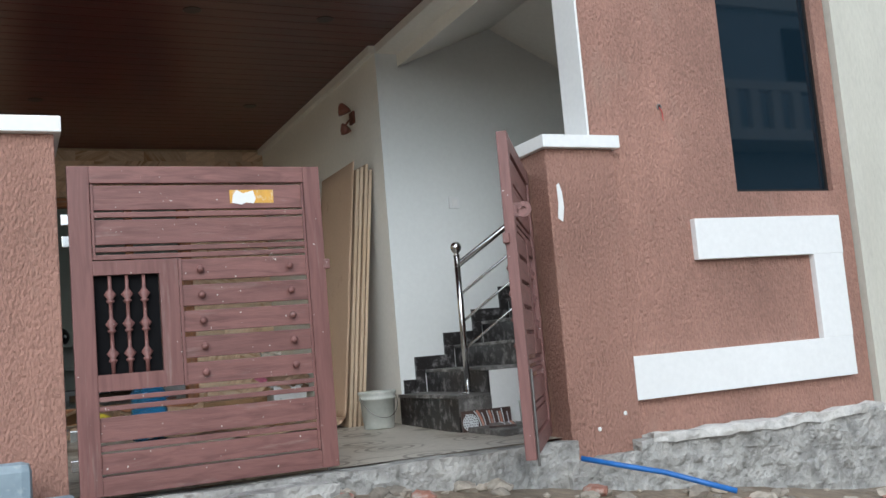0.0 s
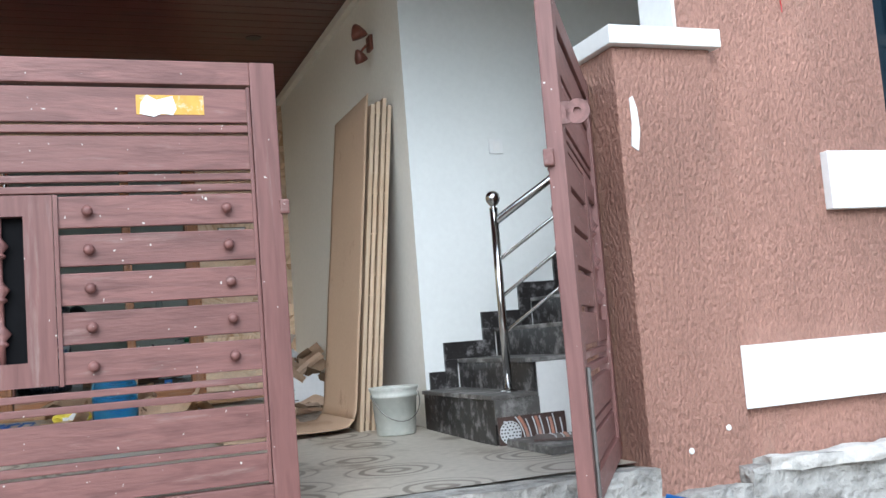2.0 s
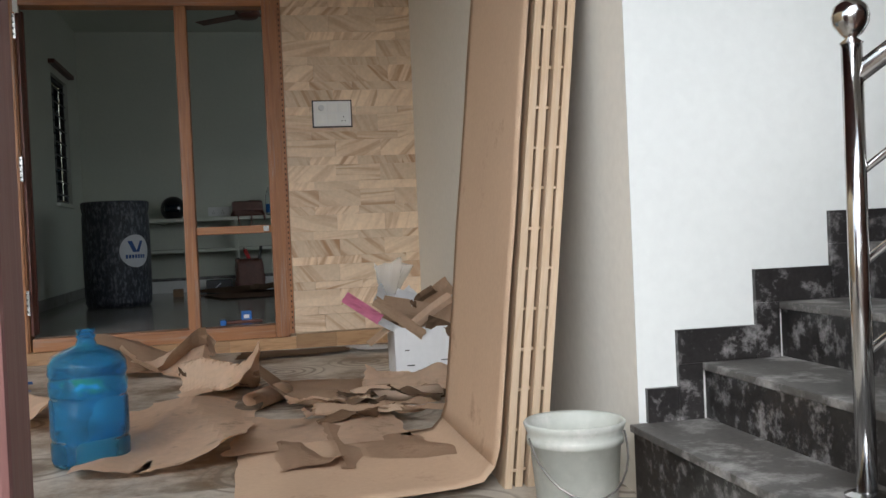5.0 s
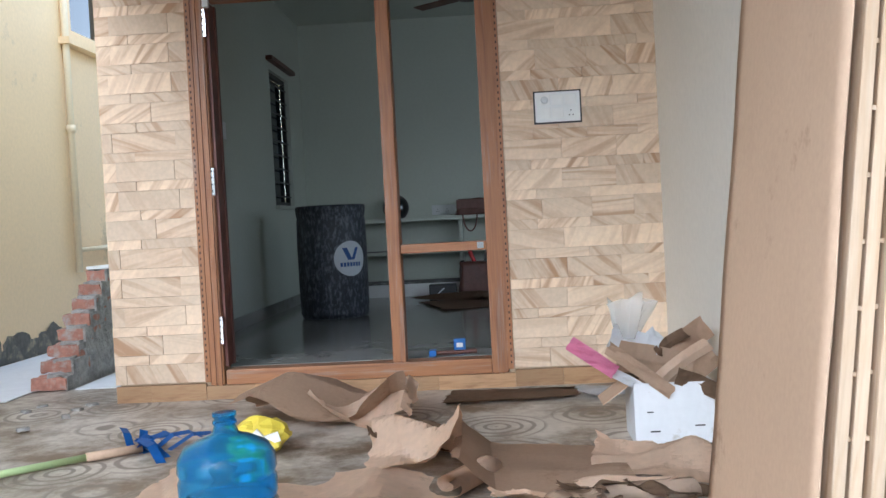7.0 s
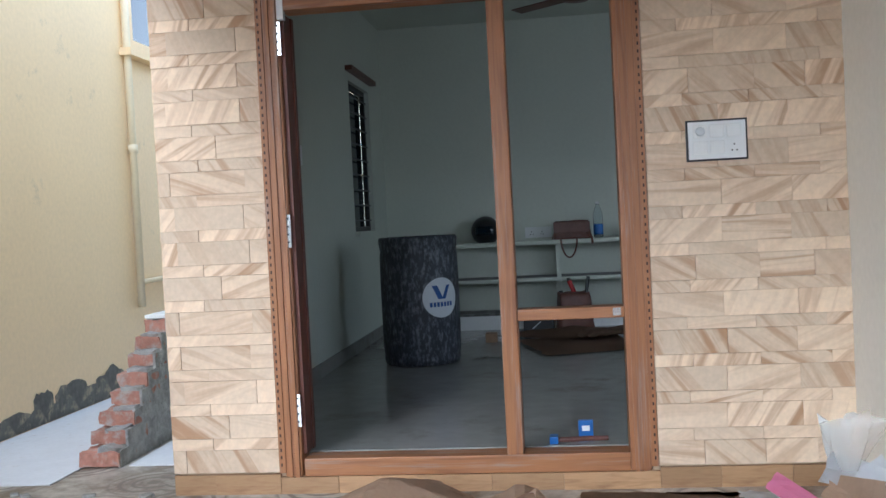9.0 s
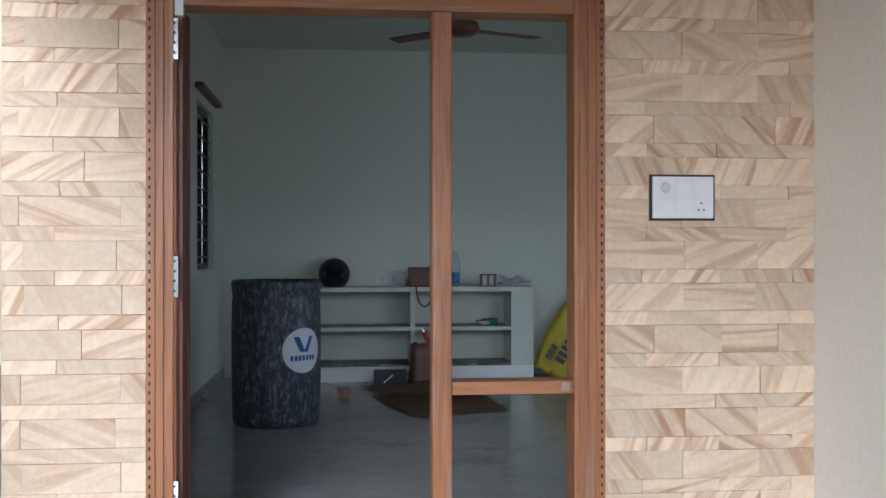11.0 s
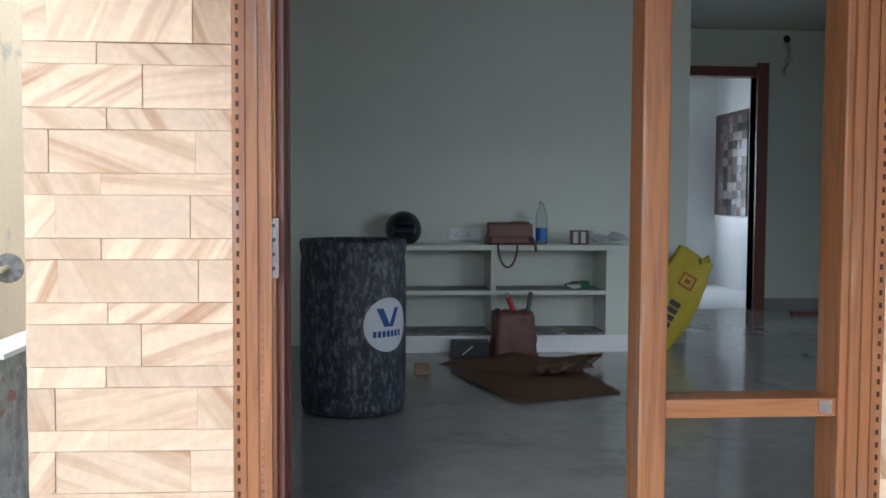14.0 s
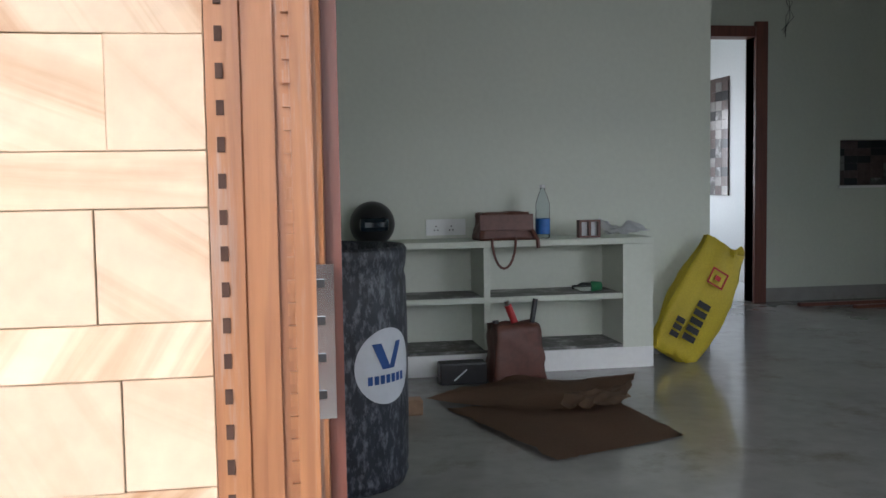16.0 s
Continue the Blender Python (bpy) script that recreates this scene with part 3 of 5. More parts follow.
for i in range(12):
    part("baluster", boxes((-2.9 + 0.6 * i, -2.65 + 0.6 * i, 4.02, 4.18, 5.45, 6.3)), M_WHITE, house)
for i in range(4):
    part("window", boxes((-7 + 4.4 * i, -5.4 + 4.4 * i, 2.98, 3.05, 2.2, 3.9)), M_BLACK, house)
    part("window", boxes((-7 + 4.4 * i, -5.4 + 4.4 * i, 2.98, 3.05, 6.6, 8.2)), M_BLACK, house)

# what the street behind holds: plain houses across the lane
structure("backdrop_houses", boxes((-14, 20, -22, -21, -1, 5.0)), M_BEIGE, "plain houses across the lane")

# ---- door opening ----
dr = tagged(new("door_1"), "orange teak door frame with a side light, its door folded open", "door", kind="structure")
dr.matrix_basis = pose(0, 11.39, 0)
part("jamb", boxes((DX0 + 0.005, 1.135, 0.0, 0.13, DZ0, DZ1), bevel=0.006), M_DOOR, dr)
part("jamb_moulding", boxes((1.105, 1.125, -0.012, 0.0, DZ0, DZ1), (1.075, 1.09, -0.008, 0.0, DZ0, DZ1)), M_DOOR, dr)
part("jamb", boxes((2.615, DX1 - 0.005, 0.0, 0.13, DZ0, DZ1), bevel=0.006), M_DOOR, dr)
part("jamb_moulding", boxes((2.635, 2.655, -0.012, 0.0, DZ0, DZ1), (2.67, 2.685, -0.008, 0.0, DZ0, DZ1)), M_DOOR, dr)
part("mullion", boxes((2.073, 2.148, 0.0, 0.12, 0.27, 2.31), bevel=0.008), M_DOOR, dr)
part("head", boxes((1.145, 2.615, 0.0, 0.13, 2.31, DZ1), bevel=0.006), M_DOOR_H, dr)
part("sill", boxes((1.145, 2.615, 0.0, 0.13, DZ0, 0.272), bevel=0.006), M_DOOR_H, dr, "dusty scuffed wooden sill")
part("transom", boxes((2.148, 2.615, 0.01, 0.12, 0.865, 0.915), bevel=0.005), M_DOOR_H, dr)
for side, x0 in ((1, DX0 - 0.022), (-1, DX1 - 0.002)):
    part("carved_border", boxes((x0 - (0.006 if side < 0 else 0), x0 + 0.031 - (0.006 if side < 0 else 0), -0.006, 0.02, DZ0 + 0.02, DZ1)), M_DOOR, dr)
    bm = bmesh.new()
    z = DZ0 + 0.05
    sp = []
    while z < DZ1:
        sp.append((x0 + 0.009, x0 + 0.016, -0.0085, -0.004, z, z + 0.014))
        z += 0.034
    part("carved_notches", boxes(*sp), M_NOTCH, dr, "row of dark carved notches")
bm = boxes(*[(1.098, 1.112, -0.006, 0.0, DZ0 + 0.03 + 0.022 * i, DZ0 + 0.042 + 0.022 * i) for i in range(98)])
part("carved_beads", bm, M_DOOR, dr, "carved bead border")
leaf = part("door_leaf", boxes((1.120, 1.158, 0.132, 0.168, 0.29, 2.30), (1.1355, 1.152, 0.03, 0.13, 0.29, 2.30)), M_LEAF, dr, "red-brown edge of the folded door")
for hz in (2.11, 1.24, 0.42):
    h = part("hinge", boxes((1.116, 1.142, -0.004, 0.036, hz, hz + 0.15)), M_STEEL, dr, "bright steel hinge")
    part("screws", boxes(*[(1.125, 1.133, -0.007, -0.003, hz + 0.02 + 0.036 * i, hz + 0.028 + 0.036 * i) for i in range(4)]), M_BLACK, h)
part("bracket", boxes((1.13, 1.16, -0.004, 0.03, 2.27, 2.36)), M_SWITCH, dr)
part("latch_plate", boxes((2.565, 2.60, 0.004, 0.012, 0.875, 0.91)), M_STEEL, dr)

# ---- gate ----
GATE_W, GATE_H = 1.19, 1.49

def gate(at, turn, label):
    g = thing("gate_leaf", at, label, "gate", "gate leaves", turn)
    W = GATE_W
    part("stile", boxes((0, 0.095, -0.02, 0.03, 0, GATE_H), bevel=0.004), M_GATE_STILE, g)
    part("stile", boxes((W - 0.085, W, -0.02, 0.03, 0, GATE_H), bevel=0.004), M_GATE_STILE, g)
    for z0, z1 in ((0.0, 0.085), (1.41, GATE_H)):
        part("rail", boxes((0.095, W - 0.085, -0.018, 0.028, z0, z1), bevel=0.004), M_GATE, g)
    for z0, z1 in ((1.285, 1.40), (1.125, 1.24), (0.235, 0.345), (0.095, 0.185)):
        part("board", boxes((0.095, W - 0.085, -0.008, 0.018, z0, z1), bevel=0.003), M_GATE, g)
    for z0, z1 in ((1.25, 1.275), (1.09, 1.113), (1.055, 1.078), (0.415, 0.437), (0.372, 0.395), (0.195, 0.222)):
        part("slat", boxes((0.095, W - 0.085, -0.012, 0.014, z0, z1), bevel=0.003), M_GATE, g)
    fx0, fx1, fz0, fz1 = 0.095, 0.47, 0.46, 1.05
    part("panel_frame", boxes((fx0, fx1, -0.016, 0.02, 0.985, fz1), (fx0, fx1, -0.016, 0.02, fz0, 0.535), (0.385, fx1, -0.0155, 0.0195, 0.535, 0.985)), M_GATE_STILE, g)
    prof = [(0.010, 0), (0.011, 0.05), (0.022, 0.058), (0.022, 0.064), (0.013, 0.07), (0.033, 0.092), (0.013, 0.114), (0.010, 0.12), (0.010, 0.185), (0.022, 0.192), (0.022, 0.198), (0.013, 0.204), (0.033, 0.226), (0.013, 0.248),
            (0.010, 0.254), (0.010, 0.32), (0.022, 0.327), (0.022, 0.333), (0.013, 0.339), (0.033, 0.361), (0.013, 0.383), (0.010, 0.39), (0.010, 0.45)]
    for i in range(3):
        part("baluster", lathe([(r * 0.85, z) for r, z in prof], 14, (0.165 + 0.075 * i, 0.002, 0.535)), M_GATE, g, smooth=True)
    for i in range(5):
        z0 = 0.945 - 0.1215 * i
        b = part("board", boxes((0.475, W - 0.085, -0.010, 0.016, z0, z0 + 0.10), bevel=0.003), M_GATE, g)
        for kx in (0.572, W - 0.187):
            part("knob", moved(lathe([(0.011, 0), (0.009, 0.010), (0.016, 0.016), (0.018, 0.024), (0.012, 0.033), (0.0, 0.038)], 12), pose(kx, -0.008, z0 + 0.05, 90)), M_GATE, b, smooth=True)
    part("stile_bead", boxes((W - 0.100, W - 0.088, -0.017, -0.0085, 0.09, 1.405), bevel=0.002), M_GATE_STILE, g)
    part("stile_bead", boxes((0.098, 0.110, -0.0165, -0.0085, 1.055, 1.405), bevel=0.002), M_GATE_STILE, g)
    part("panel_bead", boxes((0.472, 0.486, -0.020, -0.0105, 0.455, 1.05), bevel=0.002), M_GATE_STILE, g)
    part("latch_lug", boxes((W - 0.01, W + 0.022, -0.03, 0.0, 0.97, 1.02), bevel=0.006), M_GATE, g)
    part("drop_bolt", tube([(W - 0.04, 0.036, 0.4), (W - 0.04, 0.036, -0.03)], 0.007), M_IRON, g)
    for hz in (0.12, 0.25, 1.12, 1.22):
        part("hinge", boxes((-0.03, 0.01, 0.0, 0.03, hz, hz + 0.05), bevel=0.003), M_STEEL, g)
    return g

g1 = gate((1.175, 5.68, 0.022), 0, "closed maroon wooden gate leaf with balusters and a torn orange sticker")
# black sheet added in place of the porch's shade behind the balusters
part("backing", boxes((0.097, 0.384, 0.0205, 0.0235, 0.52, 1.0)), M_SHEET, g1, "added black sheet for the dark behind the balusters")
part("sticker_tear", prism([(0.745, 1.312), (0.79, 1.302), (0.815, 1.313), (0.85, 1.308), (0.862, 1.33), (0.85, 1.372), (0.80, 1.358), (0.77, 1.375), (0.75, 1.35)], -0.012, -0.0106), M_WHITE, g1, "torn white paper backing")
part("sticker", boxes((0.735, 0.95, -0.0105, -0.0085, 1.31, 1.375)), M_ORANGE, g1, "torn orange and white sticker")
hinge_end, free_end = Vector((3.655, 5.85, 0.0)), Vector((2.96, 4.83, 0.0))
way = (free_end - hinge_end).normalized()
g2 = gate((hinge_end.x, hinge_end.y, 0.022), math.degrees(math.atan2(way.y, way.x)), "maroon wooden gate leaf swung open towards the street")
bm = lathe([(0.012, -0.005), (0.036, -0.005), (0.036, 0.005), (0.012, 0.005), (0.012, -0.005)], 20)
part("ring_lug", moved(bm, pose(GATE_W - 0.008, 0.075, 1.12, 0, 90, 0)), M_GATE, g2)
part("lug_arm", boxes((GATE_W - 0.013, GATE_W - 0.003, 0.028, 0.052, 1.088, 1.152)), M_GATE, g2)

# ---- the stair ----
stair = thing("staircase", (3.55, 6.77, 0.0), "black granite stair with dusty treads and white painted side", "staircase")
risers = [(0.0, 0.24)] + [(0.23 + 0.254 * k, 0.24 + 0.165 * (k + 1)) for k in range(8)]
prev = 0.0
for k, (x, z) in enumerate(risers):
    x1 = risers[k + 1][0] if k + 1 < len(risers) else x + 0.26
    part("step", boxes((x, x1 + (0.02 if k + 1 < len(risers) else 0), 0.004, 1.016, 0.0 if k == 0 else prev - 0.02, z - 0.022)), M_GRANITE, stair)
    part("tread", boxes((x - 0.014, x1 + 0.004, -0.008, 1.014, z - 0.022, z), bevel=0.004), M_TREAD, stair, "dust-grey granite tread")
    if k > 0:
        part("side", boxes((x + 0.012, x1 + 0.012, -0.006, 0.004, 0.0, z - 0.023)), M_WHITE, stair, "white painted side")
    sx0 = (x - 0.09) if k else x + 0.04
    part("skirting", boxes((sx0, x1 - 0.092, 1.0, 1.017, z + 0.0005, z + 0.10), *([(sx0, x - 0.0145, 0.9995, 1.0165, prev + 0.0005, z + 0.0)] if k else [])), M_GRANITE, stair)
    prev = z
part("landing_side", boxes((0.0, 0.24, -0.006, 0.004, 0.10, 0.217)), M_TREAD, stair)

rail = thing("stair_railing", (3.70, 6.92, 0.24), "polished steel stair railing with a ball-topped post", "railing")
part("post", tube([(0, 0, 0), (0, 0, 0.93)], 0.021, 16), M_STEEL, rail, smooth=True)
part("base_flange", lathe([(0.045, 0), (0.045, 0.006), (0.03, 0.012), (0.022, 0.014)], 20), M_STEEL, rail)
part("ball", lathe([(0.010, 0.92), (0.024, 0.93), (0.012, 0.94), (0.024, 0.95), (0.035, 0.968), (0.038, 0.985), (0.033, 1.004), (0.018, 1.019), (0.0, 1.023)], 20), M_STEEL, rail, smooth=True)
for z, r in ((0.86, 0.021), (0.66, 0.009), (0.475, 0.009), (0.29, 0.009)):
    part("rail", tube([(0.0, 0, z), (1.9, 0, z + 1.9 * 0.645)], r, 12), M_STEEL, rail, smooth=True)
part("post", tube([(1.55, 0, 0.99), (1.55, 0, 1.85)], 0.021, 14), M_STEEL, rail, smooth=True)

def border_tile(at, length, tall, arcs, medal, label, tilt=0.0, turn=0.0):
    """A dark border tile with pale arcs and red-brown bands between them."""
    t = thing("border_tile", at, label, "tile", "patterned border tiles")
    t.matrix_basis = pose(*at, tilt, 0, turn)
    part("tile", boxes((0.0, length, 0.0, 0.012, 0.0, tall), bevel=0.001), M_DECOR, t)
    for i in range(arcs):
        r = 0.075 + 0.034 * i
        pts = [(0.025 + r * math.cos(q), -0.001, r * 1.5 * math.sin(q)) for q in [radians(3 + 5 * k) for k in range(18)]]
        pts = [p for p in pts if p[2] < tall - 0.004 and 0.004 < p[0] < length - 0.004]
        if len(pts) > 1:
            part("pale_arc", tube(pts, 0.0035, 6), M_LABEL, t)
        if i % 2 and r + 0.045 < length:
            band = [(p[0] + 0.017, -0.0006, p[2]) for p in pts if p[0] + 0.03 < length]
            if len(band) > 1:
                part("brown_band", tube(band, 0.0085, 6), M_BRICK, t)
    if medal:
        m = part("medallion", moved(lathe([(0.056, 0), (0.056, 0.003), (0.0, 0.0035)], 24), pose(0.06, 0.0, 0.058, 90)), M_LABEL, t, "pale dotted disc")
        dots = [(0.016 * r * math.cos(q), 0.016 * r * math.sin(q)) for r in (1, 2, 3) for q in [2 * math.pi * k / (6 * r) for k in range(6 * r)]]
        part("dots", boxes(*[(0.06 + x - 0.0035, 0.06 + x + 0.0035, -0.0055, -0.003, 0.058 + z - 0.0035, 0.058 + z + 0.0035) for x, z in dots]), M_BLACK, m)
    return t

border_tile((3.555, 6.742, 0.0), 0.36, 0.135, 8, True, "dark border tile with a dotted disc leaning on the stair", -4)
slab = thing("stone_slab", (3.57, 6.22, 0.0), "pale stone slab lying on the porch floor", "slab")
part("slab", boxes((0.0, 0.75, 0.0, 0.48, 0.0, 0.035), bevel=0.004), M_TREAD, slab)
border_tile((3.60, 6.46, 0.05), 0.17, 0.10, 4, False, "short dark border tile with pale arcs lying on the stone slab", -84, -30)
border_tile((3.80, 6.30, 0.05), 0.17, 0.10, 4, False, "short dark border tile with pale arcs lying on the stone slab", -84, -25)
can = thing("paint_can", (3.93, 6.52, 0.035), "small grey-white paint pot with a brush", "paint pot")
part("pot", lathe([(0.055, 0), (0.06, 0.01), (0.064, 0.13), (0.068, 0.135), (0.068, 0.145), (0.060, 0.145), (0.056, 0.02), (0.0, 0.02)], 24), M_BUCKET, can, smooth=True)
part("brush", tube([(-0.02, 0, 0.05), (-0.055, 0.02, 0.21)], 0.008), M_WHITE, can)


def bucket(at):
    b = thing("bucket", at, "grey-white plastic paint bucket standing by the stair", "bucket")
    part("pail", lathe([(0.105, 0), (0.11, 0.008), (0.126, 0.205), (0.134, 0.207), (0.134, 0.225), (0.128, 0.23), (0.138, 0.25), (0.142, 0.262), (0.138, 0.268), (0.130, 0.262), (0.122, 0.22), (0.106, 0.03), (0.0, 0.028)], 36), M_BUCKET, b, smooth=True)
    part("handle", tube([(0.138 * math.cos(a), -0.02 - 0.10 * math.sin(a) * 0.3 - 0.12 * math.sin(a) * 0.9 * 0.9, 0.23 - 0.15 * math.sin(a)) for a in [math.pi * i / 14 for i in range(15)]], 0.003, 6), M_IRON, b)

bucket((3.34, 7.70, 0.018))

# ---- shutters leaning on the porch wall ----
BASE_X, TOP_X, SH = 3.205, 3.425, 2.0
lean = math.degrees(math.atan2(TOP_X - BASE_X, SH))
st = thing("cardboard_wrapping", (BASE_X - 0.006, 7.99, 0.025), "brown cardboard sheet over the shutters, curling on the floor", "cardboard")
bm = bmesh.new()
rows_ = []
prof = [(-0.80, 0.012), (-0.62, 0.016), (-0.45, 0.02), (-0.28, 0.016), (-0.14, 0.02), (-0.06, 0.035), (-0.02, 0.075), (0.0, 0.13)]
for i in range(14):
    z = 0.13 + (SH + 0.03 - 0.13) * (i + 1) / 14
    prof.append(((z - 0.13) * math.tan(radians(lean)), z))
for dx, z in prof:
    low = max(0.0, -dx)
    ring = []
    for j in range(15):
        f = j / 14
        y = 0.0 - 0.22 * low + f * (0.83 + 0.15 * low)
        ring.append(bm.verts.new((dx + 0.004 * noise.noise((f * 5, z * 3, 1)) - (0.03 * noise.noise((f * 6, 9, 2)) if dx < -0.7 else 0), y + 0.006 * noise.noise((z * 9, f * 3, 4)), z + (0.02 * noise.noise((f * 4, dx * 6, 7)) + 0.01 if z < 0.03 else 0))))
    rows_.append(ring)
for a, b in zip(rows_, rows_[1:]):
    for j in range(14):
        bm.faces.new((a[j], a[j + 1], b[j + 1], b[j]))
flap = bm.copy()
bmesh.ops.delete(bm, geom=[f for f in bm.faces if f.calc_center_median().x < -0.03], context="FACES")
bmesh.ops.delete(flap, geom=[f for f in flap.faces if f.calc_center_median().x >= -0.03], context="FACES")
for b, nm in ((bm, "upright_sheet"), (flap, "floor_flap")):
    bmesh.ops.solidify(b, geom=b.faces[:], thickness=0.004)
    part(nm, b, M_CARD, st, smooth=True)
for i in range(4):
    s = thing("wooden_shutter", (BASE_X + 0.004 + 0.0365 * i, 8.0, 0.025), "raw pale wooden shutter leaning against the porch wall", "shutter", "leaning shutters")
    s.matrix_basis = pose(BASE_X + 0.004 + 0.0365 * i, 8.0 + 0.012 * (i % 2), 0.025, 0, lean, 0)
    part("stile", boxes((0, 0.0245, 0, 0.09, 0, SH + 0.02 * ((i * 7) % 3 - 1)), bevel=0.003), M_PALEWOOD, s)
    part("stile", boxes((0, 0.0245, 0.76, 0.85, 0, SH)), M_PALEWOOD, s)
    part("panel", boxes((0.006, 0.024, 0.09, 0.76, 0, SH - 0.01)), M_PALEWOOD, s)
    for q in range(16 if i < 3 else 0):
        part("spacer", boxes((0.0245, 0.0362, 0.014 + 0.004 * ((q * 5 + i) % 3), 0.035, 0.05 + 0.125 * q, 0.059 + 0.125 * q)), M_PALEWOOD, s)
    # added dark board, set back, painting the shade between neighbouring shutters
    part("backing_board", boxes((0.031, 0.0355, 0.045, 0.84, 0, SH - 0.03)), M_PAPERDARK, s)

# ---- wall fittings of the porch ----
lamp = thing("wall_lamp", (WX, 8.38, 2.47), "dark brown double wall lamp, unlit", "wall lamp")
part("back_plate", boxes((-0.02, 0.0, -0.05, 0.05, -0.02, 0.08), bevel=0.004), M_LEAF, lamp)
part("shade", moved(lathe([(0.055, 0), (0.05, 0.03), (0.03, 0.07), (0.012, 0.09), (0, 0.09)], 18), pose(-0.09, -0.06, 0.05, 0, -20, 0)), M_LEAF, lamp, smooth=True)
part("shade", moved(lathe([(0.045, 0), (0.04, 0.03), (0.024, 0.06), (0.01, 0.08), (0, 0.08)], 18), pose(-0.08, -0.03, -0.10, 20, -30, 0)), M_LEAF, lamp, smooth=True)
part("arm", tube([(-0.01, 0, 0.03), (-0.05, -0.03, 0.0), (-0.085, -0.04, -0.04)], 0.008), M_LEAF, lamp)
sw = thing("light_switch", (4.135, 7.79, 1.68), "white square light switch on the stair wall", "switch")
part("plate", boxes((-0.045, 0.045, -0.012, 0, -0.045, 0.045), bevel=0.003), M_SWITCH, sw)
part("rocker", boxes((-0.02, 0.025, -0.016, -0.012, -0.03, 0.03), bevel=0.002), M_WHITE, sw)
sb = thing("switch_board", (2.915, 11.385, 1.533), "white switch board with a dark edge on tiled wall", "switch board")
part("surround", boxes((-0.008, 0.248, -0.008, 0.006, -0.008, 0.168)), M_BLACK, sb, "dark grout edge")
part("plate", boxes((0, 0.24, -0.018, -0.008, 0, 0.16), bevel=0.003), M_SWITCH, sb)
for i in range(3):
    part("switch", boxes((0.02 + 0.07 * i, 0.08 + 0.07 * i, -0.022, -0.018, 0.09, 0.145), bevel=0.002), M_WHITE, sb)
for i in range(2):
    part("switch", boxes((0.02 + 0.07 * i, 0.08 + 0.07 * i, -0.022, -0.018, 0.02, 0.075), bevel=0.002), M_WHITE, sb)
part("dial", moved(lathe([(0.02, 0), (0.018, 0.008), (0, 0.009)], 16), pose(0.05, -0.022, 0.118, 90)), M_LABEL, sb)
part("socket_holes", boxes(*[(0.178 + dx, 0.184 + dx, -0.0195, -0.0178, 0.03 + dz, 0.036 + dz) for dx, dz in ((0, 0), (0.02, 0), (0.01, 0.025))]), M_BLACK, sb)

hole = thing("wire_outlet", (4.57, 5.71, 1.90), "round wall hole with a red wire end in brown plaster", "outlet")
part("rim", moved(lathe([(0.016, 0), (0.019, 0.006), (0.012, 0.008), (0.010, 0.0)], 14), pose(0, 0, 0, 90)), M_IRON, hole)
part("wire", tube([(0, -0.005, -0.005), (0.005, -0.02, -0.03), (0.012, -0.015, -0.06), (0.008, -0.02, -0.09)], 0.003, 6), M_RED, hole)
chip = thing("paint_patch", (3.745, 5.655, 1.22), "bare white patch where plaster has chipped off the pillar", "patch")
part("chip", prism([(0, 0.0), (0.03, -0.02), (0.045, 0.06), (0.04, 0.15), (0.025, 0.2), (0.01, 0.19), (0.012, 0.09)], 0.0, 0.008), M_WHITE, chip)
for sx, sz in ((4.06, 0.10), (3.88, 0.03)):
    c = thing("paint_splash", (sx, 5.655, sz), "dried white paint splash on brown plaster", "splash", "paint splashes")
    part("spot", moved(lathe([(0.013, 0), (0.010, 0.004), (0, 0.005)], 9), pose(0, 0.002, 0, 90)), M_WHITE, c)

# ---- things on the porch floor ----
def jug(at):
    j = thing("water_jug", at, "translucent blue twenty-litre plastic water jug", "water jug")
    prof = [(0.10, 0.0), (0.128, 0.008), (0.136, 0.03), (0.136, 0.085), (0.129, 0.098), (0.136, 0.112), (0.136, 0.235), (0.129, 0.247), (0.136, 0.26), (0.136, 0.30), (0.130, 0.315), (0.137, 0.33),
            (0.134, 0.365), (0.115, 0.395), (0.075, 0.415), (0.038, 0.428), (0.029, 0.45), (0.028, 0.478)]
    part("body", lathe(prof + [(0.024, 0.478), (0.024, 0.45), (0.034, 0.424), (0.072, 0.41), (0.112, 0.39), (0.130, 0.362), (0.131, 0.02), (0.0, 0.012)], 40), M_JUG, j, smooth=True)
    part("neck_ring", lathe([(0.030, 0.452), (0.034, 0.455), (0.034, 0.462), (0.030, 0.465)], 24), M_JUG, j, smooth=True)
    part("neck_ring", lathe([(0.029, 0.472), (0.033, 0.474), (0.033, 0.486), (0.026, 0.486)], 24), M_JUG, j, smooth=True)

jug((1.885, 8.79, porch_z(8.8)))


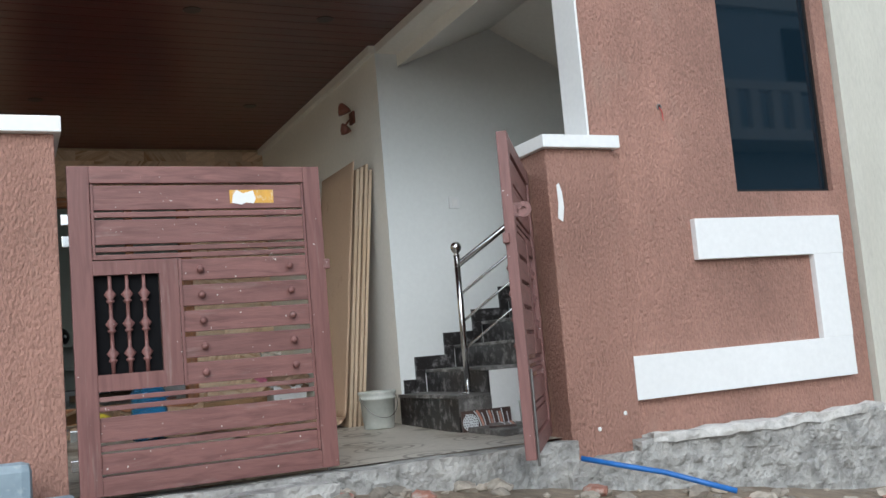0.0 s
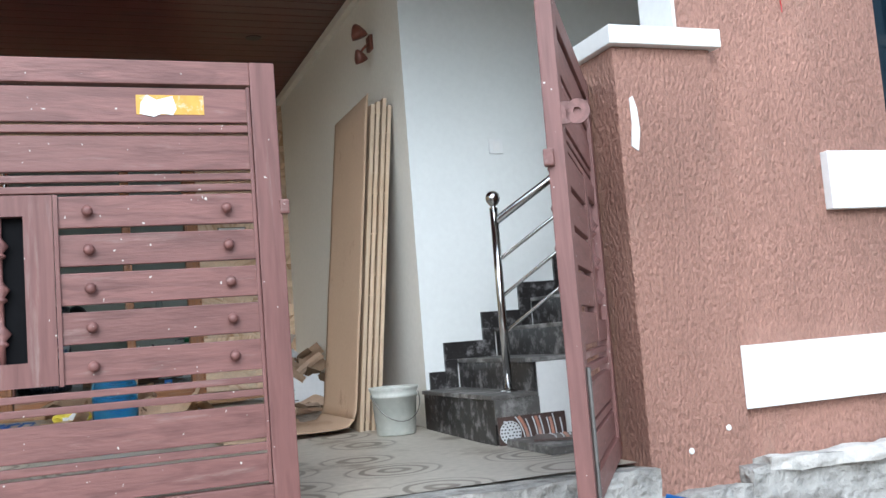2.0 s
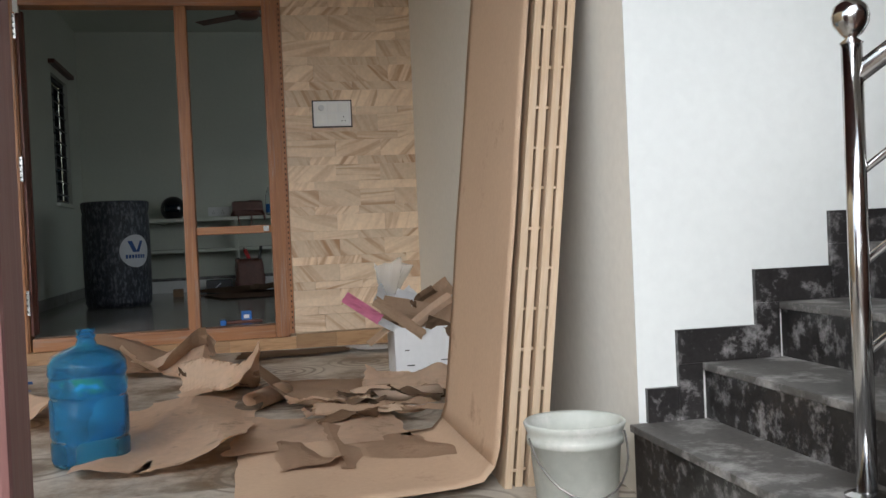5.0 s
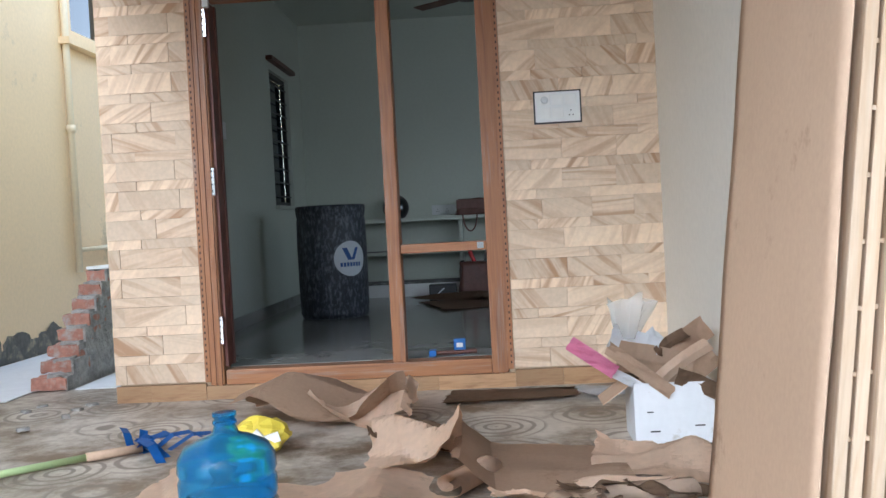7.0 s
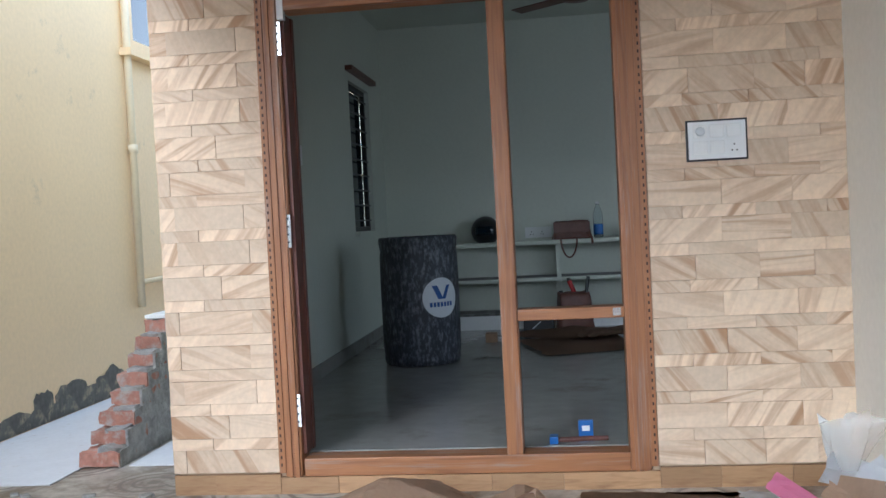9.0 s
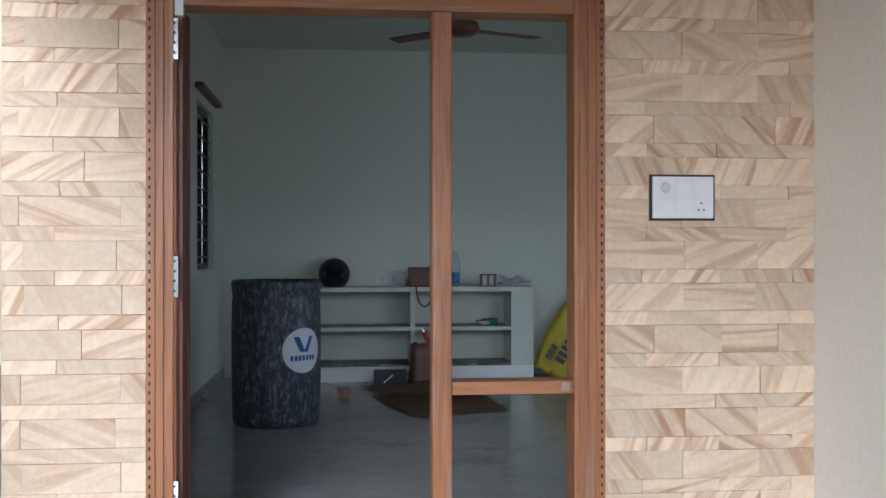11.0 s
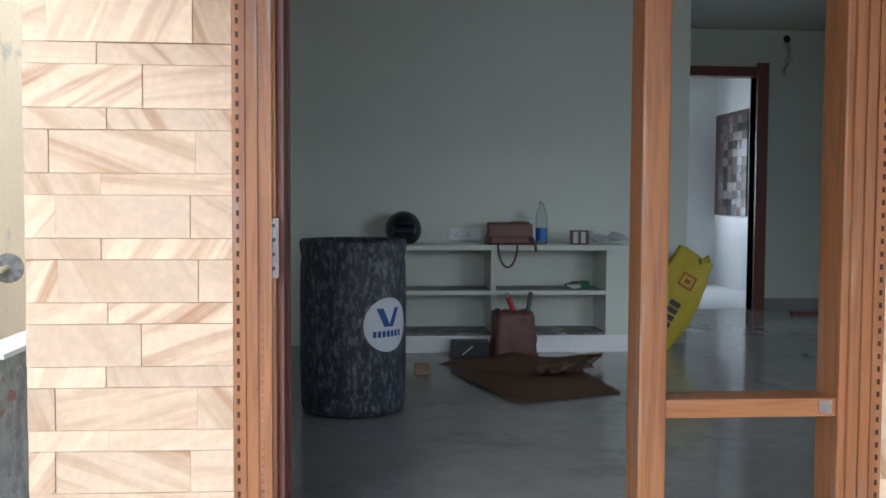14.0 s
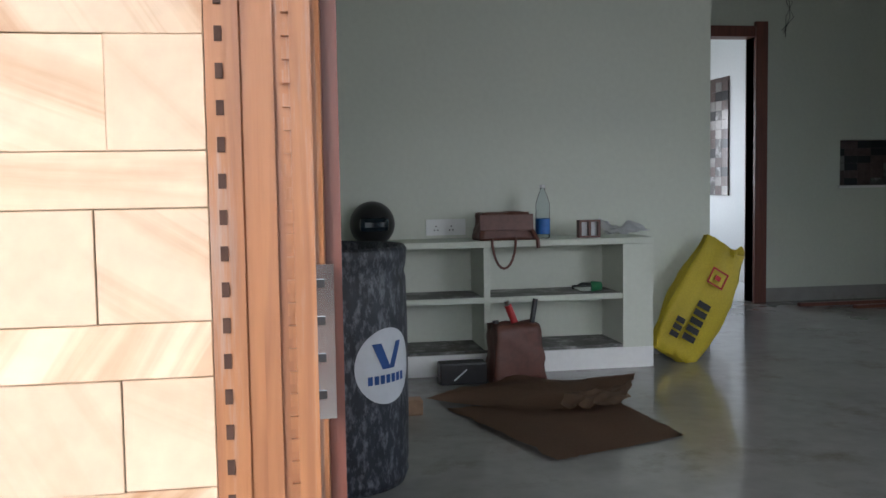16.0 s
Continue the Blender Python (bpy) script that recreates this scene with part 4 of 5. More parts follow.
def crumpled(name, outline, lift, seed, mat, label, category="paper", bumpy=0.03, fold=None, z0=None):
    """A torn creased sheet over a four-cornered outline, with sharp folds and ragged edges."""
    cx = sum(p[0] for p in outline) / 4
    cy = sum(p[1] for p in outline) / 4
    base = porch_z(cy) if z0 is None else z0
    t = thing(name, (cx, cy, base), label, category, "packing litter")
    bm = bmesh.new()
    n = 22
    g = []
    dice = random.Random(seed)
    creases = []
    for i in range(3):
        turn = dice.uniform(0, math.pi)
        ca, sa = math.cos(turn), math.sin(turn)
        creases.append((ca, sa, ca * dice.uniform(0.25, 0.75) + sa * dice.uniform(0.25, 0.75), dice.uniform(0.22, 0.5), dice.uniform(0.25, 0.8)))
    corner = dice.randrange(4)
    for i in range(n + 1):
        u = i / n
        row = []
        for k in range(n + 1):
            v = k / n
            a = [outline[0][q] * (1 - u) + outline[1][q] * u for q in (0, 1)]
            b = [outline[3][q] * (1 - u) + outline[2][q] * u for q in (0, 1)]
            x, y = (a[q] * (1 - v) + b[q] * v for q in (0, 1))
            edge = min(u, v, 1 - u, 1 - v)
            rag = 0.028 if edge < 0.01 else 0.0
            x += rag * noise.noise((u * 7, v * 7, seed)) + 0.5 * rag * noise.noise((u * 19, v * 19, seed))
            y += rag * noise.noise((u * 7, v * 7, seed + 9)) + 0.5 * rag * noise.noise((u * 19, v * 19, seed + 9))
            h = 0.0
            for ca, sa, d0, wide, amp in creases:
                h += lift * amp * max(0.0, 1 - abs(u * ca + v * sa - d0) / wide)
            uu, vv = (u if corner & 1 else 1 - u), (v if corner & 2 else 1 - v)
            h += 0.9 * lift * max(0.0, uu + vv - 1.35) ** 2 * 4
            f2 = abs(noise.noise((u * 3.6, v * 3.6, seed + 5)))
            h += bumpy * (0.4 - f2) * (1.0 if bumpy >= 0.04 else 0.35)
            if fold:
                fu, height = fold
                h += height * max(0.0, 1 - abs(u - fu) * 5)
            row.append(bm.verts.new((x - cx, y - cy, max(h, 0.002) + 0.006)))
        g.append(row)
    for a, b in zip(g, g[1:]):
        for k in range(n):
            bm.faces.new((a[k], a[k + 1], b[k + 1], b[k]))
    bmesh.ops.solidify(bm, geom=bm.faces[:], thickness=0.003)
    part("sheet", bm, mat, t)
    return t

LIT = "torn brown packing paper lying crumpled on the porch floor"
crumpled("packing_paper", [(1.85, 8.50), (2.42, 8.50), (2.48, 9.72), (1.78, 9.95)], 0.055, 1, M_PAPER, LIT, bumpy=0.02)
crumpled("packing_paper", [(2.35, 8.62), (3.05, 8.66), (3.02, 9.22), (2.42, 9.25)], 0.02, 2, M_PAPER, LIT, bumpy=0.015)
crumpled("packing_paper", [(2.48, 8.34), (2.75, 8.34), (2.76, 8.82), (2.50, 8.84)], 0.025, 3, M_CARD, LIT, bumpy=0.01)
crumpled("packing_paper", [(2.74, 8.30), (3.16, 8.32), (3.18, 8.86), (2.72, 8.92)], 0.018, 14, M_CARD, LIT, bumpy=0.01, fold=(0.03, 0.02))
crumpled("packing_paper", [(2.47, 9.36), (3.14, 9.36), (3.06, 10.12), (2.46, 10.22)], 0.05, 4, M_CARD, "brown cardboard sheet with a rolled edge lying on the litter", bumpy=0.01, fold=(0.03, 0.10))
crumpled("packing_paper", [(1.36, 10.62), (2.22, 10.48), (2.20, 11.02), (1.40, 11.10)], 0.13, 5, M_CARD, LIT, bumpy=0.02, fold=(0.93, 0.10))
crumpled("packing_paper", [(1.78, 10.52), (2.24, 10.42), (2.26, 10.80), (1.84, 10.92)], 0.12, 6, M_PAPER, LIT, bumpy=0.02, fold=(0.9, 0.10))
crumpled("packing_paper", [(2.12, 9.78), (2.50, 9.66), (2.48, 10.40), (2.10, 10.34)], 0.14, 7, M_PAPER, LIT, bumpy=0.03)
crumpled("packing_paper", [(1.30, 9.48), (1.72, 9.30), (1.75, 9.85), (1.38, 9.95)], 0.10, 8, M_PAPER, LIT, bumpy=0.03)
crumpled("packing_paper", [(2.95, 9.62), (3.42, 9.50), (3.44, 9.92), (3.02, 10.02)], 0.06, 10, M_PAPER, LIT, bumpy=0.03)
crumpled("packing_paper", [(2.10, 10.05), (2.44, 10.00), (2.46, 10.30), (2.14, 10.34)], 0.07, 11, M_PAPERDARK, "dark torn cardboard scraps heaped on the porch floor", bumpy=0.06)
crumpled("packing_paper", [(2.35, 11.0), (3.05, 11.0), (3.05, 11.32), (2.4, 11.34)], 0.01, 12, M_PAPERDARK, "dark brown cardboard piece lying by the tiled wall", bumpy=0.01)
crumpled("packing_paper", [(3.05, 11.0), (3.3, 11.0), (3.3, 11.3), (3.05, 11.3)], 0.02, 13, M_WHITECARD, "grey paper piece lying by the tiled wall", bumpy=0.01)
dice = random.Random(23)
for i in range(16):
    x, y, w, d = dice.uniform(2.55, 3.05), dice.uniform(8.92, 9.34), dice.uniform(0.14, 0.36), dice.uniform(0.025, 0.09)
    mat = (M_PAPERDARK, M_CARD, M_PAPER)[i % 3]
    c = crumpled("torn_strip", [(x, y), (x + w, y - 0.02), (x + w, y + d), (x, y + d)], 0.03, 80 + i, mat, "narrow torn cardboard strip in the litter heap", "cardboard", 0.02)
    c.matrix_basis = pose(x + w / 2, y + d / 2, porch_z(y) + 0.008 + 0.003 * i, 0, 0, dice.uniform(-22, 22))
for i, (x, y, length, turn) in enumerate(((3.12, 9.32, 0.30, 8), (2.80, 9.22, 0.12, 70), (2.52, 9.62, 0.30, 62))):
    c = thing("rolled_paper", (x, y, porch_z(y) + 0.045), "loosely rolled brown packing paper on the litter", "paper", "packing litter", turn)
    bm = bmesh.new()
    spiral = [(0.018 + 0.0032 * q, 0.55 * q + i) for q in range(18)]
    ends = [[bm.verts.new((e + 0.012 * noise.noise((q * 0.5, e * 9, i)), r * math.cos(a), r * math.sin(a) * 0.7)) for q, (r, a) in enumerate(spiral)] for e in (-length / 2, 0.0, length / 2)]
    for e0, e1 in zip(ends, ends[1:]):
        for q in range(len(spiral) - 1):
            bm.faces.new((e0[q], e0[q + 1], e1[q + 1], e1[q]))
    bmesh.ops.solidify(bm, geom=bm.faces[:], thickness=0.002)
    part("sheet", bm, M_PAPER, c, smooth=True)

crt = thing("white_carton", (3.19, 10.08, porch_z(10.2)), "open white carton overflowing with torn cardboard", "carton")
for box in ((0, 0.32, 0, 0.008, 0, 0.25), (0, 0.32, 0.26, 0.268, 0, 0.25), (0, 0.008, 0.008, 0.26, 0, 0.25), (0.312, 0.32, 0.008, 0.26, 0, 0.25)):
    part("side", boxes(box), M_WHITECARD, crt)
part("bottom", boxes((0.008, 0.312, 0.008, 0.26, 0, 0.01)), M_WHITECARD, crt)
part("flap", moved(boxes((-0.15, 0, 0, 0.2, 0, 0.004)), pose(0, 0.02, 0.25, 0, -35, 0)), M_CARD, crt, "brown inner flap")
part("print_mark", boxes((0.06, 0.10, -0.002, 0.0, 0.05, 0.056), (0.24, 0.28, -0.002, 0.0, 0.07, 0.075), (0.05, 0.075, -0.002, 0, 0.13, 0.135)), M_BLACK, crt)
def torn_card(name, x0, z0, x1, z1, w, y, mat, label, category, bend=0.03, seed=0):
    """A stiff torn strip standing in the carton, slightly bowed, with one ragged end."""
    t = thing(name, (x0, y, z0), label, category, "carton filling")
    way = Vector((x1 - x0, 0, z1 - z0))
    side = Vector((-way.z, 0, way.x)).normalized() * w / 2
    bm = bmesh.new()
    rows = []
    for i in range(9):
        f = i / 8
        row = []
        for k in range(5):
            g = k / 2 - 1
            rag = 0.018 * noise.noise((g * 2.3, seed, 4)) if i in (0, 8) else 0.0
            p = way * (f + rag / way.length) + side * g * (1 + 0.1 * noise.noise((f * 3, seed, 1)))
            p.y = bend * math.sin(math.pi * f) + 0.25 * bend * abs(g) + 0.006 * noise.noise((f * 5, g * 2, seed))
            row.append(bm.verts.new(p))
        rows.append(row)
    for r0, r1 in zip(rows, rows[1:]):
        for k in range(4):
            bm.faces.new((r0[k], r0[k + 1], r1[k + 1], r1[k]))
    bmesh.ops.solidify(bm, geom=bm.faces[:], thickness=0.003)
    part("sheet", bm, mat, t)

TORN = "torn brown cardboard strip stuffed into the carton"
for i, (x0, z0, x1, z1, w, y, mat) in enumerate(((3.09, 0.485, 3.34, 0.29, 0.055, 10.06, M_CARD), (3.14, 0.44, 3.44, 0.37, 0.13, 10.13, M_CARD), (3.27, 0.32, 3.50, 0.48, 0.06, 10.08, M_PAPER),
                                                 (3.34, 0.41, 3.52, 0.54, 0.10, 10.19, M_CARD), (3.36, 0.36, 3.52, 0.29, 0.07, 10.05, M_PAPERDARK), (3.22, 0.36, 3.45, 0.30, 0.10, 10.10, M_CARD),
                                                 (3.18, 0.40, 3.40, 0.33, 0.16, 10.22, M_PAPERDARK), (3.40, 0.30, 3.53, 0.43, 0.09, 10.11, M_CARD), (3.30, 0.44, 3.42, 0.52, 0.05, 10.14, M_PAPERDARK))):
    torn_card("torn_cardboard", x0, z0, x1, z1, w, y, mat, TORN, "cardboard", 0.02 + 0.012 * (i % 3), i)
torn_card("pink_card", 2.94, 0.51, 3.12, 0.38, 0.06, 10.07, M_PINK, "pink printed card strip sticking out of the carton", "card", 0.012, 21)
torn_card("white_card", 3.10, 0.385, 3.23, 0.31, 0.04, 10.085, M_WHITECARD, "white card strip sticking out of the carton", "card", 0.01, 22)
torn_card("white_wrapper", 3.12, 0.52, 3.31, 0.45, 0.10, 10.16, M_WHITECARD, "white plastic wrapper on the torn cardboard", "wrapper", 0.03, 23)
torn_card("white_wrapper", 3.24, 0.44, 3.32, 0.52, 0.07, 10.20, M_WHITECARD, "small folded white plastic wrapper on the cardboard", "wrapper", 0.02, 24)
fl = thing("plastic_bag", (3.19, 10.2, 0.50), "crumpled clear plastic bag flaring above the carton", "plastic bag")
bm = bmesh.new()
rings = []
for k in range(7):
    f = k / 6
    rings.append([bm.verts.new((0.02 * f + (0.035 + 0.055 * f) * (1 + 0.3 * math.sin(5 * q * math.pi / 16 + 2 * f)) * math.cos(q * math.pi / 16), 0.6 * (0.035 + 0.055 * f) * math.sin(q * math.pi / 16),
                                0.16 * f + 0.05 * f * noise.noise((math.cos(q * math.pi / 16) * 1.5, math.sin(q * math.pi / 16) * 1.5, 3)))) for q in range(32)])
for r0, r1 in zip(rings, rings[1:]):
    for q in range(32):
        bm.faces.new((r0[q], r0[(q + 1) % 32], r1[(q + 1) % 32], r1[q]))
bm.faces.new(rings[0])
part("film", bm, M_FILM, fl)

mop = thing("broom", (0.35, 9.75, porch_z(9.8)), "broom with pale green handle and blue plastic strips on floor", "broom")
part("handle", tube([(0, 0, 0.02), (0.52, 0.42, 0.03)], 0.016, 12), M_GREEN, mop, smooth=True)
part("socket", tube([(0.52, 0.42, 0.03), (0.72, 0.54, 0.035)], 0.02, 12), M_CARD, mop, smooth=True)
for i in range(11):
    a = radians(-50 + 17 * i)
    pts = [(0.70 + r * math.cos(a) * 1.0, 0.54 + r * math.sin(a) * 0.9, 0.03 + 0.05 * math.sin(r * 14 + i)) for r in (0, 0.08, 0.16, 0.24, 0.30 + 0.02 * (i % 3))]
    bm = bmesh.new()
    nrm = Vector((-math.sin(a), math.cos(a), 0.3)) * 0.018
    prevv = None
    for p in pts:
        q = [bm.verts.new(Vector(p) - nrm), bm.verts.new(Vector(p) + nrm)]
        if prevv:
            bm.faces.new((prevv[0], prevv[1], q[1], q[0]))
        prevv = q
    bmesh.ops.solidify(bm, geom=bm.faces[:], thickness=0.002)
    part("strip", bm, M_CLOTHBLUE, mop)

wr = thing("snack_wrapper", (1.62, 10.2, porch_z(10.2) + 0.0), "yellow, white and blue printed plastic wrapper among the paper", "wrapper")
bm = bmesh.new()
bmesh.ops.create_icosphere(bm, subdivisions=3, radius=0.1)
for v in bm.verts:
    v.co = Vector((v.co.x * 1.3, v.co.y * 0.9, v.co.z * 0.75 + 0.075)) + 0.03 * noise.noise_vector(v.co * 18)
part("bag", bm, M_YELLOW, wr)
for i, (dx, dz, mt) in enumerate(((-0.05, 0.06, M_WHITE), (0.03, 0.05, M_BLUE), (0.0, 0.09, M_WHITE), (0.07, 0.08, M_WHITE))):
    part("print", moved(boxes((-0.02, 0.02, -0.006, 0.006, -0.03, 0.03)), pose(dx, -0.088 + abs(dx) * 0.2, dz, 10, 25 * i, 5 * i)), mt, wr)
for i, (x, y, mt) in enumerate(((1.50, 11.05, M_WHITE), (1.62, 11.1, M_CLOTHBLUE), (1.68, 11.05, M_WHITE))):
    c = thing("plastic_scrap", (x, y, porch_z(11) + 0.05), "small white and blue plastic scrap on the paper", "scrap", "plastic scraps")
    part("piece", moved(boxes((-0.03, 0.03, -0.02, 0.02, 0, 0.04), bevel=0.008), pose(0, 0, 0, 20 * i, 30, 40 * i)), mt, c)

# ---- things in the room ----
drum = thing("plastic_drum", (1.285, 14.28, RF), "tall worn black plastic drum with a round white and blue label", "drum")
R = 0.29
part("body", lathe([(0.24, 0.0), (0.275, 0.008), (R, 0.05), (R - 0.006, 0.075), (R, 0.10), (R + 0.003, 0.3), (R + 0.004, 0.62), (R, 0.82), (R - 0.006, 0.845), (R, 0.87), (R + 0.004, 0.90), (R + 0.006, 0.935), (R - 0.004, 0.95), (R - 0.014, 0.94), (R - 0.02, 0.88), (R - 0.03, 0.06), (0.0, 0.05)], 56), M_DRUM, drum, smooth=True)
def on_drum(name, pts, off, mat, label=""):
    """A thin piece bent onto the drum: pts are (sideways, up) in metres from the label's middle."""
    bm = bmesh.new()
    vs = []
    for s, u in pts:
        a = radians(-50) + s / R
        r = R + 0.004 + off
        vs.append(bm.verts.new((r * math.cos(a), r * math.sin(a), 0.50 + u)))
    return bm, vs
bm = bmesh.new()
rings = []
for k in range(7):
    rr = 0.146 * k / 6
    ring = []
    for i in range(40):
        s, u = rr * math.cos(2 * math.pi * i / 40), rr * math.sin(2 * math.pi * i / 40)
        a = radians(-50) + s / R
        ring.append(bm.verts.new(((R + 0.007) * math.cos(a), (R + 0.007) * math.sin(a), 0.50 + u)))
    rings.append(ring)
for a, b in zip(rings, rings[1:]):
    for i in range(40):
        bm.faces.new((a[i], a[(i + 1) % 40], b[(i + 1) % 40], b[i]))
bmesh.ops.remove_doubles(bm, verts=bm.verts[:], dist=1e-5)
lab = part("label", bm, M_LABEL, drum, "round white label")
def curved_bar(s0, u0, s1, u1, w, off=0.0095):
    bm = bmesh.new()
    prevv = None
    for i in range(7):
        f = i / 6
        s, u = s0 + (s1 - s0) * f, u0 + (u1 - u0) * f
        q = []
        for d in (-w / 2, w / 2):
            a = radians(-50) + (s + d) / R
            q.append(bm.verts.new(((R + off) * math.cos(a), (R + off) * math.sin(a), 0.50 + u)))
        if prevv:
            bm.faces.new((prevv[0], prevv[1], q[1], q[0]))
        prevv = q
    return bm
part("emblem_stroke", curved_bar(-0.055, 0.09, -0.008, -0.01, 0.042), M_BLUE, lab, "slanted blue stroke")
part("emblem_stroke", curved_bar(0.058, 0.09, 0.016, -0.01, 0.03, 0.010), M_BLUE, lab, "slanted blue stroke")
bm = bmesh.new()
for i in range(7):
    s0 = -0.095 + 0.0275 * i
    vs = []
    for s, u in ((s0, -0.065), (s0 + 0.02, -0.065), (s0 + 0.02, -0.032), (s0, -0.032)):
        a = radians(-50) + s / R
        vs.append(bm.verts.new(((R + 0.0095) * math.cos(a), (R + 0.0095) * math.sin(a), 0.50 + u)))
    bm.faces.new(vs)
part("lettering_bars", bm, M_BLUE, lab, "row of dark blue bars")

shelf = thing("low_shelf_unit", (1.15, 16.19, RF), "built-in low pale green plastered shelf unit with open bays", "shelf")
D = 0.408
part("top", boxes((0, 2.25, -0.005, D, 0.785, 0.825), bevel=0.004), M_ROOM, shelf)
part("plinth", boxes((0, 2.25, 0, D, 0, 0.13)), M_WHITE, shelf, "whiter plinth")
part("bottom_shelf", boxes((0, 2.05, 0.01, D, 0.131, 0.15)), M_TREAD, shelf)
part("middle_shelf", boxes((0, 2.05, 0.012, D, 0.44, 0.475), bevel=0.003), M_ROOM, shelf)
part("middle_dust", boxes((0, 2.04, 0.03, D - 0.002, 0.4755, 0.478)), M_TREAD, shelf)
part("divider", boxes((1.155, 1.195, 0.006, D, 0.15, 0.785), bevel=0.002), M_ROOM, shelf)
part("divider", boxes((0.0, 0.05, 0.006, D, 0.15, 0.785)), M_ROOM, shelf)
part("end_wall", boxes((2.05, 2.25, 0.003, D, 0.13, 0.785)), M_ROOM, shelf)
TOPZ = RF + 0.825

hm = thing("helmet", (1.64, 16.36, TOPZ), "glossy black motorcycle helmet on the shelf", "helmet")
bm = bmesh.new()
bmesh.ops.create_uvsphere(bm, u_segments=28, v_segments=18, radius=0.14)
for v in bm.verts:
    v.co = Vector((v.co.x, v.co.y * 1.12, max(v.co.z, -0.115) + 0.115))
part("shell", bm, M_BLACK, hm, smooth=True)
part("visor", moved(boxes((-0.09, 0.09, -0.172, -0.10, 0.07, 0.16), bevel=0.03), pose(0, 0.01, 0)), M_GLASSDARK, hm)

so = thing("wall_socket", (2.01, 16.6, 1.115), "white twin wall socket plate", "socket")
part("plate", boxes((0, 0.26, -0.012, 0, 0, 0.105), bevel=0.002), M_SWITCH, so)
part("holes", boxes(*[(0.05 + 0.1 * k + dx, 0.058 + 0.1 * k + dx, -0.0135, -0.0115, 0.03 + dz, 0.038 + dz) for k in range(2) for dx, dz in ((0, 0), (0.022, 0), (0.011, 0.025))]), M_BLACK, so)

def soft_bag(name, at, size, label, mat, seed, turn=0):
    t = thing(name, at, label, "bag", turn=turn)
    bm = bmesh.new()
    bmesh.ops.create_cube(bm, size=1)
    bmesh.ops.subdivide_edges(bm, edges=bm.edges[:], cuts=7, use_grid_fill=True)
    for v in bm.verts:
        p = v.co.copy()
        taper = 1 - 0.18 * (p.z + 0.5)
        n3 = noise.noise_vector(p * 4 + Vector((seed, 0, 0))) * 0.06
        v.co = Vector(((p.x * taper + n3.x) * size[0], (p.y * taper + n3.y) * size[1], (p.z + 0.5 + (n3.z if p.z > -0.4 else 0)) * size[2]))
    part("body", bm, mat, t, smooth=True)
    return t

hb = soft_bag("shoulder_bag", (2.46, 16.33, TOPZ), (0.36, 0.2, 0.17), "brown leather shoulder bag, its strap hanging over the shelf edge", M_LEATHER, 3)
part("flap", moved(boxes((-0.17, 0.17, -0.115, -0.10, 0.03, 0.13), bevel=0.005), pose(0, 0, 0.02, -6)), M_LEATHER, hb)
part("strap", tube([(-0.03 + 0.075 * -math.cos(math.pi * i / 12), -0.155, 0.02 - 0.19 * math.sin(math.pi * i / 12)) for i in range(13)], 0.008, 8), M_LEATHER, hb)
part("strap_end", tube([(0.16, -0.12, 0.06), (0.185, -0.15, 0.0), (0.187, -0.155, -0.05)], 0.012, 8), M_LEATHER, hb)
bo = thing("water_bottle", (2.71, 16.30, TOPZ), "clear plastic water bottle with a blue label", "bottle")
part("bottle", lathe([(0.035, 0), (0.045, 0.006), (0.045, 0.10), (0.042, 0.11), (0.045, 0.12), (0.045, 0.22), (0.03, 0.27), (0.016, 0.30), (0.015, 0.32), (0.013, 0.32), (0.013, 0.30), (0.027, 0.268), (0.042, 0.22), (0.042, 0.01), (0, 0.01)], 24), M_CLEAR, bo, smooth=True)
part("label", lathe([(0.0455, 0.03), (0.0465, 0.032), (0.0465, 0.125), (0.0455, 0.127)], 24), M_CLOTHBLUE, bo, "blue paper label")
part("cap", lathe([(0.0165, 0.318), (0.0175, 0.32), (0.0175, 0.338), (0, 0.34)], 16), M_WHITE, bo)
fb = thing("small_box", (3.01, 16.30, TOPZ), "small dark box with a white face", "box")
part("frame", boxes((-0.07, 0.07, -0.03, 0.03, 0, 0.012), (-0.07, 0.07, -0.03, 0.03, 0.10, 0.112), (-0.07, -0.055, -0.03, 0.03, 0.012, 0.10), (0.055, 0.07, -0.03, 0.03, 0.012, 0.10), (-0.007, 0.007, -0.03, 0.03, 0.012, 0.10)), M_LEATHER, fb)
part("face", boxes((-0.055, 0.055, 0.0, 0.02, 0.012, 0.10)), M_LABEL, fb)
rag = crumpled("cloth_rag", [(3.1, 16.22), (3.38, 16.2), (3.39, 16.4), (3.12, 16.42)], 0.06, 61, M_WHITECARD, "crumpled pale cloth on the shelf", "cloth", 0.05, z0=TOPZ)
gb = thing("green_bottle", (3.02, 16.3, RF + 0.478), "small clear bottle with a green base lying on the shelf", "bottle")
part("bottle", moved(lathe([(0.012, 0), (0.014, 0.03), (0.03, 0.06), (0.03, 0.12)], 16), pose(-0.12, 0, 0.032, 0, 90)), M_CLEAR, gb, smooth=True)
part("base", moved(lathe([(0.03, 0), (0.034, 0.01), (0.028, 0.07), (0, 0.075)], 16), pose(0, 0, 0.034, 0, 90)), material("green_plastic", (0.02, 0.16, 0.06), 0.4), gb, smooth=True)

